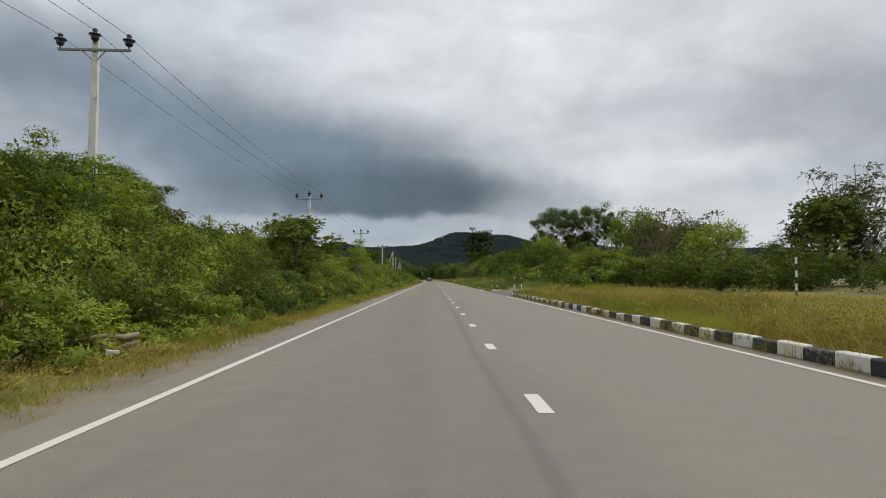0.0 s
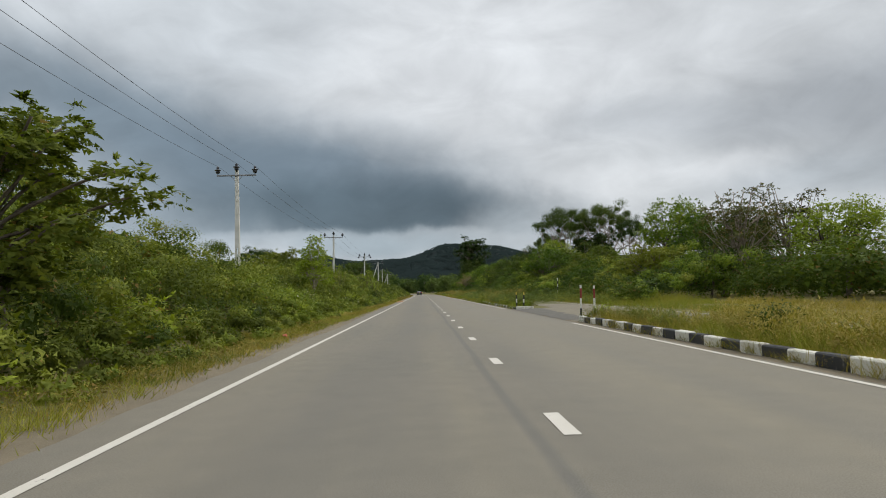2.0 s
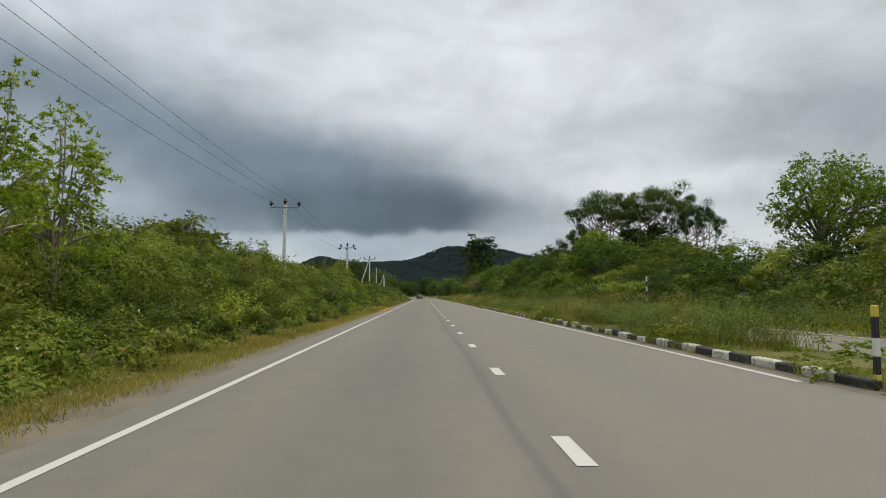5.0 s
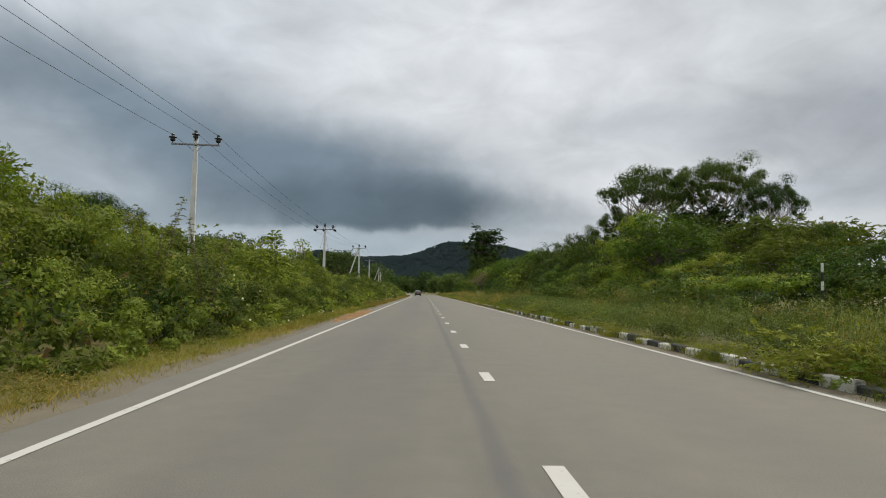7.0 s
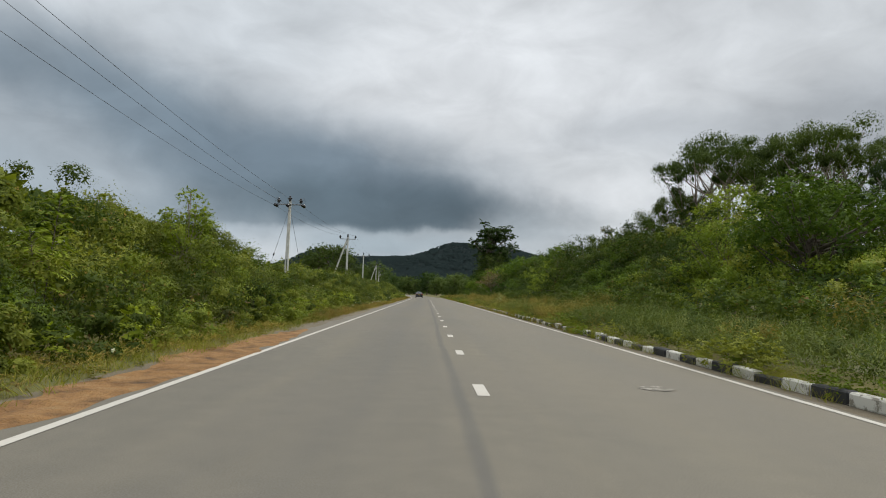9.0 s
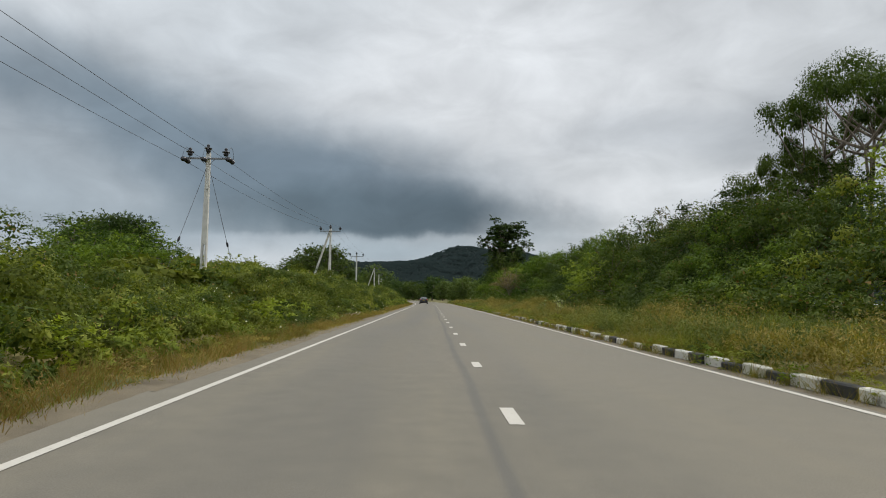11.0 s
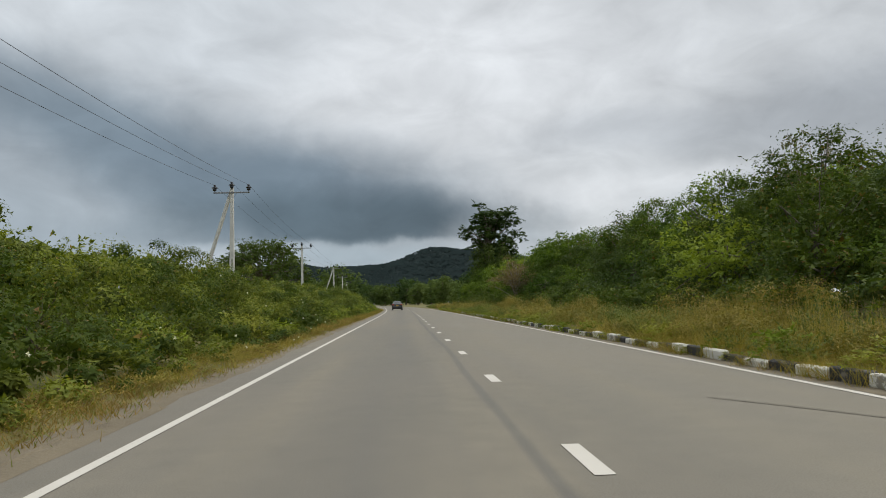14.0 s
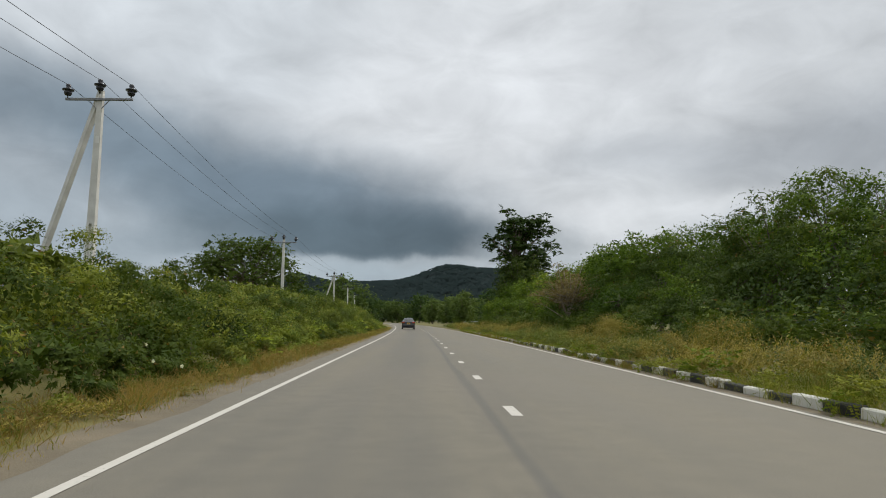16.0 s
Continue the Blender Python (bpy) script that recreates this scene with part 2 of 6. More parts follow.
SOIL = patchy("grassy_soil", [(0.28, (0.072, 0.080, 0.018)), (0.44, (0.125, 0.120, 0.028)), (0.58, (0.165, 0.140, 0.040)), (0.78, (0.19, 0.140, 0.060))], 0.35, 25, 0.95, 0.03)
SERVICE = patchy("service_road_asphalt", [(0.3, (0.160, 0.143, 0.110)), (0.7, (0.21, 0.184, 0.135))], 0.5, 80, 0.95, 0.004)
OVERGROWN = patchy("overgrown_asphalt", [(0.3, (0.080, 0.090, 0.030)), (0.5, (0.120, 0.120, 0.045)), (0.75, (0.150, 0.135, 0.080))], 0.9, 60, 0.97, 0.01)
CONCRETE = patchy("pale_concrete", [(0.25, (0.52, 0.51, 0.475)), (0.5, (0.63, 0.62, 0.58)), (0.75, (0.71, 0.70, 0.665))], 2.2, 60, 0.85, 0.004)
OLD_CONCRETE = patchy("weathered_concrete", [(0.25, (0.20, 0.185, 0.15)), (0.55, (0.33, 0.31, 0.26)), (0.8, (0.42, 0.40, 0.34))], 3.0, 60, 0.9, 0.004)
STEEL = patchy("galvanised_steel", [(0.3, (0.15, 0.155, 0.165)), (0.7, (0.27, 0.275, 0.285))], 8.0, 60, 0.5, 0.001)
PORCELAIN = material("dark_porcelain", 0.2)[0]
PORCELAIN.node_tree.nodes["Principled BSDF"].inputs["Base Color"].default_value = (0.022, 0.022, 0.027, 1)
WIRE = material("aluminium_wire", 0.55, 0.6)[0]
WIRE.node_tree.nodes["Principled BSDF"].inputs["Base Color"].default_value = (0.10, 0.10, 0.11, 1)


def worn_paint(name, paint, under, wear, scale=9.0, rough=0.65):
    m, n, b = material(name, rough)
    p = place(n)
    rnd = n.add("ShaderNodeObjectInfo").outputs["Random"]
    w = n.math("ADD", n.noise(p, scale, 7.0, 0.68), n.math("MULTIPLY", n.math("SUBTRACT", rnd, 0.5), 0.14))
    f = n.smooth(w, wear - 0.05, wear + 0.05)
    c = n.mix(n.math("MULTIPLY", n.noise(p, 3.0, 4.0), 0.35), (*paint, 1), (paint[0] * 0.62, paint[1] * 0.58, paint[2] * 0.48, 1))
    n.put(b, "Base Color", n.mix(f, c, (*under, 1)))
    bump(n, b, w, 0.004, 0.6)
    return m


LINE_PAINT = worn_paint("road_marking_paint", (0.56, 0.535, 0.49), (0.17, 0.16, 0.135), 0.69, 16.0)
KERB_WHITE = worn_paint("white_kerb_paint", (0.62, 0.605, 0.55), (0.22, 0.20, 0.16), 0.60, 6.0)
KERB_BLACK = worn_paint("black_kerb_paint", (0.022, 0.022, 0.024), (0.16, 0.145, 0.12), 0.63, 7.0)
POST_WHITE = worn_paint("white_post_paint", (0.70, 0.69, 0.64), (0.3, 0.28, 0.24), 0.72)
POST_BLACK = worn_paint("black_post_paint", (0.02, 0.02, 0.02), (0.15, 0.14, 0.12), 0.72)
POST_RED = worn_paint("red_post_paint", (0.24, 0.032, 0.022), (0.3, 0.2, 0.16), 0.74)
POST_YELLOW = worn_paint("yellow_post_paint", (0.62, 0.48, 0.06), (0.3, 0.26, 0.18), 0.74)
PLATE_WHITE = worn_paint("white_plate", (0.74, 0.74, 0.72), (0.4, 0.4, 0.38), 0.8)
SPILL = worn_paint("dried_cement_spill", (0.36, 0.34, 0.30), (0.165, 0.15, 0.125), 0.50, 5.0, 0.9)


# ---------------------------------------------------------------- mesh helpers
def mesh_from(name, verts, faces, mat, smooth=False):
    me = bpy.data.meshes.new(name)
    me.from_pydata([tuple(v) for v in verts], [], [tuple(f) for f in faces])
    me.materials.append(mat)
    if smooth:
        me.polygons.foreach_set("use_smooth", [True] * len(me.polygons))
    me.update()
    return me


def quads_mesh(name, v, mat, k=4):
    """Loose faces, k vertices each, from an array of places, or of places and normals."""
    v = np.asarray(v)
    n = len(v) // k
    me = bpy.data.meshes.new(name)
    me.vertices.add(n * k)
    me.vertices.foreach_set("co", np.ascontiguousarray(v[:, :3], dtype=np.float32).ravel())
    me.loops.add(n * k)
    me.loops.foreach_set("vertex_index", np.arange(n * k, dtype=np.int32))
    me.polygons.add(n)
    me.polygons.foreach_set("loop_start", np.arange(0, n * k, k, dtype=np.int32))
    me.materials.append(mat)
    if v.shape[1] == 6:
        me.polygons.foreach_set("use_smooth", np.ones(n, dtype=bool))
        soft = me.attributes.new("custom_normal", "FLOAT_VECTOR", "POINT")
        soft.data.foreach_set("vector", np.ascontiguousarray(v[:, 3:], dtype=np.float32).ravel())
    me.update(calc_edges=True)
    return me


def part(name, me, parent, label=""):
    ob = new(name, me)
    ob.parent = parent
    if label:
        ob["label"] = label
    return ob


def box_bm(bm, cx, cy, cz, sx, sy, sz, bev=0.0, turn=None):
    """A box, centre and full sizes, bevelled, added to bm."""
    made = bmesh.ops.create_cube(bm, size=1.0)["verts"]
    m = Matrix.Translation((cx, cy, cz)) @ (turn or Matrix()) @ Matrix.Diagonal((sx, sy, sz, 1))
    bmesh.ops.transform(bm, matrix=m, verts=made)
    if bev:
        edges = list({e for v in made for e in v.link_edges})
        bmesh.ops.bevel(bm, geom=edges, offset=bev, segments=1, affect="EDGES", profile=0.5)


def lathe_bm(bm, profile, seg=14, m=None):
    """Turns (radius, height) pairs round z."""
    rings = []
    for r, z in profile:
        rings.append([bm.verts.new((m or Matrix()) @ Vector((r * math.cos(2 * math.pi * i / seg), r * math.sin(2 * math.pi * i / seg), z))) for i in range(seg)])
    for a, b in zip(rings, rings[1:]):
        for i in range(seg):
            bm.faces.new((a[i], a[(i + 1) % seg], b[(i + 1) % seg], b[i]))
    bm.faces.new(rings[-1]), bm.faces.new(rings[0][::-1])


def done(bm, name, mat, smooth=False):
    me = bpy.data.meshes.new(name)
    bmesh.ops.recalc_face_normals(bm, faces=bm.faces)
    bm.to_mesh(me)
    bm.free()
    me.materials.append(mat)
    if smooth:
        me.polygons.foreach_set("use_smooth", [True] * len(me.polygons))
    return me


def tube(path, radii, seg=6):
    """Vertices and faces of a tapered tube along a path."""
    path = np.asarray(path, float)
    tan = np.gradient(path, axis=0)
    tan /= np.linalg.norm(tan, axis=1)[:, None] + 1e-9
    ref = np.where(np.abs(tan[:, 2:3]) > 0.9, [[1.0, 0, 0]], [[0, 0, 1.0]])
    u = np.cross(tan, ref)
    u /= np.linalg.norm(u, axis=1)[:, None] + 1e-9
    w = np.cross(tan, u)
    a = np.linspace(0, 2 * np.pi, seg, endpoint=False)
    ring = np.cos(a)[None, :, None] * u[:, None] + np.sin(a)[None, :, None] * w[:, None]
    v = (path[:, None] + ring * np.asarray(radii, float)[:, None, None]).reshape(-1, 3)
    f = []
    for i in range(len(path) - 1):
        for j in range(seg):
            k = (j + 1) % seg
            f.append((i * seg + j, i * seg + k, (i + 1) * seg + k, (i + 1) * seg + j))
    f.append(tuple(range((len(path) - 1) * seg, len(path) * seg)))
    return v, f


def join_tubes(name, tubes, mat):
    vs, fs, n = [], [], 0
    for v, f in tubes:
        vs.append(v)
        fs += [tuple(i + n for i in q) for q in f]
        n += len(v)
    return mesh_from(name, np.concatenate(vs), fs, mat, True)


# ---------------------------------------------------------------- the road's line and the ground
def bend(y):
    """How far the road has swung to the left at y."""
    d = max(y - 195.0, 0.0)
    return -2.2e-4 * d * d if d < 260 else -14.87 - 0.1144 * (d - 260)


def bank(x, y):
    """Height of the ground."""
    xs = x - bend(y)
    h = 0.0
    if xs < -3.1:
        h = 0.04 * min(-xs - 3.1, 2.0) + 0.10 * min(max(-xs - 5.1, 0.0), 6.0)
    elif xs > 5.0:
        h = 0.11 * min((xs - 5.0) / 0.2, 1.0)
        h += 0.03 * min(max(xs - 11.0, 0.0), 30.0)
    if 41.3 < y < 57.7 and 4.9 < xs < 7.3:
        h = -0.01
    n = noise.noise(Vector((x * 0.11, y * 0.11, 0.3)))
    away = min(max(-xs - 3.6, xs - 11.5, 0.0) / 4.0, 1.0)
    base = -0.012 if xs < -3.1 else -0.045
    return h + base + (0.25 * n) * away


def strip_mesh(name, y0, y1, step, left, right, z, mat, cols=2):
    """A strip along the road between left(y) and right(y), as offsets from the road's line."""
    ys = np.arange(y0, y1 + step * 0.5, step)
    v, f = [], []
    for y in ys:
        a, b = left(y), right(y)
        for c in range(cols):
            x = a + (b - a) * c / (cols - 1) + bend(y)
            v.append((x, y, z(x - bend(y), y) if callable(z) else z))
    for i in range(len(ys) - 1):
        for c in range(cols - 1):
            k = i * cols + c
            f.append((k, k + 1, k + cols + 1, k + cols))
    return mesh_from(name, v, f, mat)


def ragged(base, amp, scale, seed):
    return lambda y: base + amp * noise.fractal(Vector((y * scale, seed, 0.0)), 0.9, 2.0, 4)


def build_ground():
    def steps(marks):
        out = []
        for a, b, s in marks:
            out += list(np.arange(a, b, s))
        return out
    xs = steps([(-2600, -600, 500), (-600, -100, 100), (-100, -30, 10), (-30, -12, 2.5), (-12, -6, 1.0), (-6, -2.8, 0.4), (-2.8, 4.8, 1.9), (4.8, 5.4, 0.1), (5.4, 12, 0.9), (12, 40, 3), (40, 110, 10), (110, 700, 100), (700, 3000, 500)])
    ys = steps([(-1500, -100, 350), (-100, -20, 20), (-20, 300, 2.0), (300, 500, 10), (500, 3000, 250)])
    v = [(x + (bend(y) if abs(x) < 60 else 0), y, bank(x + bend(y), y) if abs(x) < 60 else bank(math.copysign(60, x), y)) for y in ys for x in xs]
    nx = len(xs)
    f = [(j * nx + i, j * nx + i + 1, (j + 1) * nx + i + 1, (j + 1) * nx + i) for j in range(len(ys) - 1) for i in range(nx - 1)]
    g = new("ground", mesh_from("ground", v, f, SOIL, True))
    tagged(g, "dry grass and soil with patches of bare earth", "ground", kind="structure")


build_ground()

X_LEFT, X_MID, X_RIGHT = -2.54, 0.93, 4.63
road_edge = ragged(-3.10, 0.13, 0.40, 3.0)
road = new("road", strip_mesh("road", -60, 520, 1.0, lambda y: -3.45, lambda y: 5.02, 0.0, ASPHALT, 6))
tagged(road, "worn grey two-lane asphalt road with a tar seam", "road", kind="structure")


def apron():
    """The opening to the service road and the service road itself."""
    me = strip_mesh("service_road", 66, 330, 2.0, lambda y: 7.2, lambda y: 10.45, lambda x, y: 0.075, OVERGROWN, 3)
    tagged(new("overgrown_road", me), "narrow asphalt road overgrown with moss and grass", "road", kind="structure")
    me = strip_mesh("service_road", -60, 66, 2.0, lambda y: 7.2, lambda y: 10.45, lambda x, y: 0.075, SERVICE, 3)
    tagged(new("service_road", me), "pale narrow asphalt service road behind the verge", "road", kind="structure")
    v, f = [], []
    ys = np.linspace(42.2, 56.6, 13)
    for i, y in enumerate(ys):
        e = (i / 12.0 - 0.5) * 2
        flare = 0.9 * e ** 6
        for k, x in enumerate((5.0, 5.8, 6.8, 7.6)):
            v.append((x, y + math.copysign(flare, e) * (k / 3.0), 0.006 + 0.028 * k))
    for i in range(12):
        for k in range(3):
            a = i * 4 + k
            f.append((a, a + 1, a + 5, a + 4))
    tagged(new("junction_apron", mesh_from("junction_apron", v, f, SERVICE)), "asphalt opening between road and service road", "road", kind="structure")
    me = strip_mesh("joint", 43.0, 57.0, 0.15, ragged(4.82, 0.20, 0.8, 31.0), lambda y: 5.80 + 0.045 * (y - 43) + 0.22 * noise.fractal(Vector((y * 0.8, 3.0, 8.0)), 0.9, 2.0, 4), lambda x, y: 0.010 + 0.035 * max(x - 5.0, 0), NEW_ASPHALT, 4)
    tagged(new("asphalt_patch", me), "dark newer asphalt patch across the junction mouth", "road patch", kind="structure")


apron()


def markings():
    edge_l = new("edge_line", strip_mesh("edge_line", -60, 430, 1.0, lambda y: X_LEFT - 0.05, lambda y: X_LEFT + 0.05, 0.005, LINE_PAINT))
    tagged(edge_l, "worn white line along the road's edge", "road marking", kind="structure")
    for a, b in ((-60.0, 41.0), (58.0, 430.0)):
        e = new("edge_line", strip_mesh("edge_line", a, b, 1.0, lambda y: X_RIGHT - 0.05, lambda y: X_RIGHT + 0.05, 0.005, LINE_PAINT))
        tagged(e, "worn white line beside the striped kerb", "road marking", kind="structure")
    far = new("edge_line", strip_mesh("edge_line", 30.0, 100.0, 1.0, lambda y: 10.25, lambda y: 10.35, 0.082, LINE_PAINT))
    tagged(far, "white line along the service road's edge", "road marking", kind="structure")
    dash = mesh_from("dash", [(-0.07, -0.45, 0), (0.07, -0.45, 0), (0.07, 0.45, 0), (-0.07, 0.45, 0)], [(0, 1, 2, 3)], LINE_PAINT)
    for k in range(-6, 80):
        y = 0.98 + 4.862 * k
        d = part("dash", dash, road)
        slope = math.atan2(bend(y + 1) - bend(y - 1), 2.0)
        d.matrix_basis = pose(X_MID + bend(y), y, 0.005, 0, 0, -math.degrees(slope))


markings()


def spill(x, y, w, l, seed):
    r = random.Random(seed)
    v = [(x, y, 0.006)] + [(x + w * (0.75 + 0.35 * r.random()) * math.cos(a), y + l * (0.75 + 0.35 * r.random()) * math.sin(a), 0.006) for a in np.linspace(0, 2 * math.pi, 26, endpoint=False)]
    ob = new("cement_spill", mesh_from("cement_spill", v, [(0, 1 + i, 1 + (i + 1) % 26) for i in range(26)], SPILL))
    tagged(ob, "thin dried cement spill on the asphalt", "stain", kind="structure")


spill(2.66, 45.1, 0.48, 0.14, 1), spill(2.08, 44.85, 0.34, 0.09, 2), spill(3.2, 98.8, 0.22, 0.26, 3)


def tyre_mark(x0, y0, x1, y1, seed):
    """A faint dark rubber streak, slightly curved."""
    side = lambda y: x0 + (x1 - x0) * (y - y0) / (y1 - y0) + 0.05 * math.sin((y - y0) * 1.3 + seed)
    me = strip_mesh("tyre_mark", y0, y1, 0.25, lambda y: side(y) - 0.05, lambda y: side(y) + 0.05 + 0.02 * math.sin(y * 5), 0.004, TYRE_MARK)
    tagged(new("tyre_mark", me), "faint dark tyre mark on the asphalt", "stain", kind="structure")


tyre_mark(3.9, 147.8, 2.95, 149.3, 0.4)


def shoulders():
    inner = lambda y: road_edge(y) + 0.07
    outer = ragged(-3.62, 0.06, 0.22, 7.0)
    me = strip_mesh("dirt_shoulder", -60, 430, 0.35, outer, inner, lambda x, y: 0.0008 if x > inner(y) - 0.02 else 0.006, SAND, 4)
    tagged(new("dirt_shoulder", me), "sandy dirt shoulder beside the road", "shoulder", kind="structure")
    for a, b, wide, seed in ((93.0, 109.0, 0.62, 1.0), (38.0, 46.0, 0.3, 4.0), (119.0, 129.0, 0.5, 8.0), (143.0, 150.0, 0.4, 9.0)):
        def out(y):
            k = math.sin(math.pi * min(max((y - a) / (b - a), 0), 1))
            return -3.05 - wide * k * (0.75 + 0.5 * noise.noise(Vector((y * 0.45, seed, 0))) + 0.4 * noise.noise(Vector((y * 1.7, seed, 2))))
        def inn(y):
            k = math.sin(math.pi * min(max((y - a) / (b - a), 0), 1))
            return -2.98 + (0.45 if wide > 0.55 else 0.05) * k * (0.9 + 0.8 * noise.noise(Vector((y * 0.9, seed, 5))))
        me = strip_mesh("red_dirt", a, b, 0.12, out, inn, lambda x, y: 0.05 * max(noise.noise(Vector((x * 3.1, y * 2.3, seed))) + 0.35 * noise.noise(Vector((x * 9.0, y * 7.0, seed))), 0.0) * min(max((inn(y) - x) / 0.25, 0.0), 1.0) + (0.008 * min(max((inn(y) - x) / 0.1, 0.2), 1.0) if x > -3.2 else max(bank(x, y), 0.0) + 0.02 * min(1.0, (-2.95 - x) / 0.2)), RED_DIRT if wide > 0.55 else SAND, 14)
        tagged(new("red_dirt", me), "bare reddish dirt washed onto the road's edge", "dirt", kind="structure")


shoulders()
me_ = strip_mesh("gutter_dirt", -60, 300, 0.6, ragged(4.78, 0.09, 0.5, 21.0), lambda y: 5.03, lambda x, y: 0.007 if x > 4.95 else 0.0012, SAND, 4)
tagged(new("gutter_dirt", me_), "thin drift of sand and dust along the kerb's foot", "dirt", kind="structure")


# ---------------------------------------------------------------- kerb
def kerb(y0, y1, length=0.70):
    bm = bmesh.new()
    box_bm(bm, 0, 0, 0, 0.16, length - 0.012, 0.32, 0.02)
    white = done(bm, "kerb_block", KERB_WHITE)
    black = white.copy()
    black.materials[0] = KERB_BLACK
    base = new("kerb", strip_mesh("kerb", y0, y1, 1.0, lambda y: 5.02, lambda y: 5.17, 0.02, OLD_CONCRETE))
    tagged(base, "low concrete kerb of black and white painted blocks", "kerb", kind="structure")
    r = random.Random(int(y0) + 5)
    k = 0
    y = y0 + length / 2
    while y < y1:
        ob = part("kerb_block", white if k % 2 else black, base)
        ob.matrix_basis = pose(5.10 + bend(y) + r.uniform(-0.014, 0.014), y, (0.038 + r.uniform(-0.02, 0.012) if y < 57 else r.uniform(-0.05, 0.022)), r.uniform(-0.8, 0.8), r.uniform(-4, 4), r.uniform(-1.8, 1.8))
        k += 1
        y += length
    return base


kerb(-10.0, 41.6), kerb(57.25, 235.0)


def nose_kerb():
    base = tagged(new("kerb_end"), "white painted kerb end across the verge's tip", "kerb", kind="structure")
    bm = bmesh.new()
    box_bm(bm, 0, 0, 0, 0.48, 0.16, 0.32, 0.02)
    w = done(bm, "kerb_block", KERB_WHITE)
    for x, y, a in ((5.30, 56.9, 3), (5.82, 57.0, 8)):
        part("kerb_block", w, base).matrix_basis = pose(x, y, 0.015, 0, 0, a)
    for x, y, a in ((5.35, 41.75, 4), (5.85, 41.5, -25)):
        part("kerb_block", w, base).matrix_basis = pose(x, y, 0.012, 0, 0, a)


nose_kerb()


# ---------------------------------------------------------------- posts
def striped_post(x, y, base, top, bands, width, label):
    """bands: material and share, from below."""
    p = tagged(new("marker_post"), label, "post")
    p.matrix_basis = pose(x, y, base, random.uniform(-1.5, 1.5), random.uniform(-1.5, 1.5), random.uniform(-20, 20))
    z, h = 0.0, top - base
    for mat, share in bands:
        bm = bmesh.new()
        box_bm(bm, 0, 0, z + h * share / 2, width, width, h * share, width * 0.12)
        part("band", done(bm, "band", mat), p, mat.name.split("_")[0] + " painted band")
        z += h * share
    return p


RW = [(POST_BLACK, 0.34), (POST_WHITE, 0.29), (POST_RED, 0.28), (POST_WHITE, 0.09)]
YB = [(POST_YELLOW, 0.16), (POST_BLACK, 0.22), (POST_WHITE, 0.22), (POST_BLACK, 0.26), (POST_YELLOW, 0.14)]
striped_post(5.22, 42.3, 0.02, 1.22, RW, 0.06, "red, white and black marker post at the kerb's end")
striped_post(5.70, 42.3, 0.02, 1.20, RW, 0.06, "red, white and black marker post at the kerb's end")
striped_post(5.15, 57.3, 0.02, 0.98, YB, 0.065, "slim yellow, black and white marker post")
striped_post(5.55, 57.3, 0.02, 0.96, YB, 0.065, "slim yellow, black and white marker post")
LONG = [(POST_WHITE, 0.1), (POST_BLACK, 0.15), (POST_WHITE, 0.15), (POST_BLACK, 0.15), (POST_WHITE, 0.15), (POST_BLACK, 0.15), (POST_WHITE, 0.15)]
striped_post(16.4, 29.4, 0.1, 2.1, LONG, 0.08, "tall slim black and white striped post in grass")
striped_post(15.2, 94.6, 0.1, 2.4, LONG, 0.08, "tall slim black and white striped post in grass")


def concrete_post(x, y, top):
    bm = bmesh.new()
    box_bm(bm, 0, 0, top / 2 - 0.1, 0.15, 0.13, top + 0.2, 0.012)
    p = new("concrete_post", done(bm, "concrete_post", OLD_CONCRETE))
    p.matrix_basis = pose(x, y, bank(x, y), 1.0, -0.8, 12)
    tagged(p, "weathered plain concrete post among shrubs", "post", group="concrete posts")


for cp in ((22.0, 49.4, 2.8), (18.9, 75.5, 4.3), (36.8, 164.0, 5.0)):
    concrete_post(*cp)


# ---------------------------------------------------------------- power line
def pole_body():
    """Tapered concrete pole, 8.5 m, with slots through its lower part."""
    bm = bmesh.new()

    def width(z):
        return 0.34 - 0.018 * z

    def block(x0, x1, z0, z1, d0, d1):
        v = [bm.verts.new(c) for c in ((x0[0], -d0, z0), (x0[1], -d0, z0), (x0[1], d0, z0), (x0[0], d0, z0), (x1[0], -d1, z1), (x1[1], -d1, z1), (x1[1], d1, z1), (x1[0], d1, z1))]
        for q in ((0, 1, 2, 3), (4, 5, 6, 7), (0, 1, 5, 4), (1, 2, 6, 5), (2, 3, 7, 6), (3, 0, 4, 7)):
            bm.faces.new([v[i] for i in q])

    levels = [(-0.6, 0.3, 1), (0.3, 1.35, 0), (1.35, 1.55, 1), (1.55, 2.6, 0), (2.6, 2.78, 1), (2.78, 3.85, 0), (3.85, 8.5, 1)]
    for z0, z1, solid in levels:
        a, b = width(z0) / 2, width(z1) / 2
        if solid:
            block((-a, a), (-b, b), z0, z1, 0.115 - 0.006 * z0, 0.115 - 0.006 * z1)
        else:
            block((-a, -a + 0.085), (-b, -b + 0.085), z0, z1, 0.115 - 0.006 * z0, 0.115 - 0.006 * z1)
            block((a - 0.085, a), (b - 0.085, b), z0, z1, 0.115 - 0.006 * z0, 0.115 - 0.006 * z1)
    bmesh.ops.remove_doubles(bm, verts=bm.verts, dist=0.0005)
    return done(bm, "pole", CONCRETE)


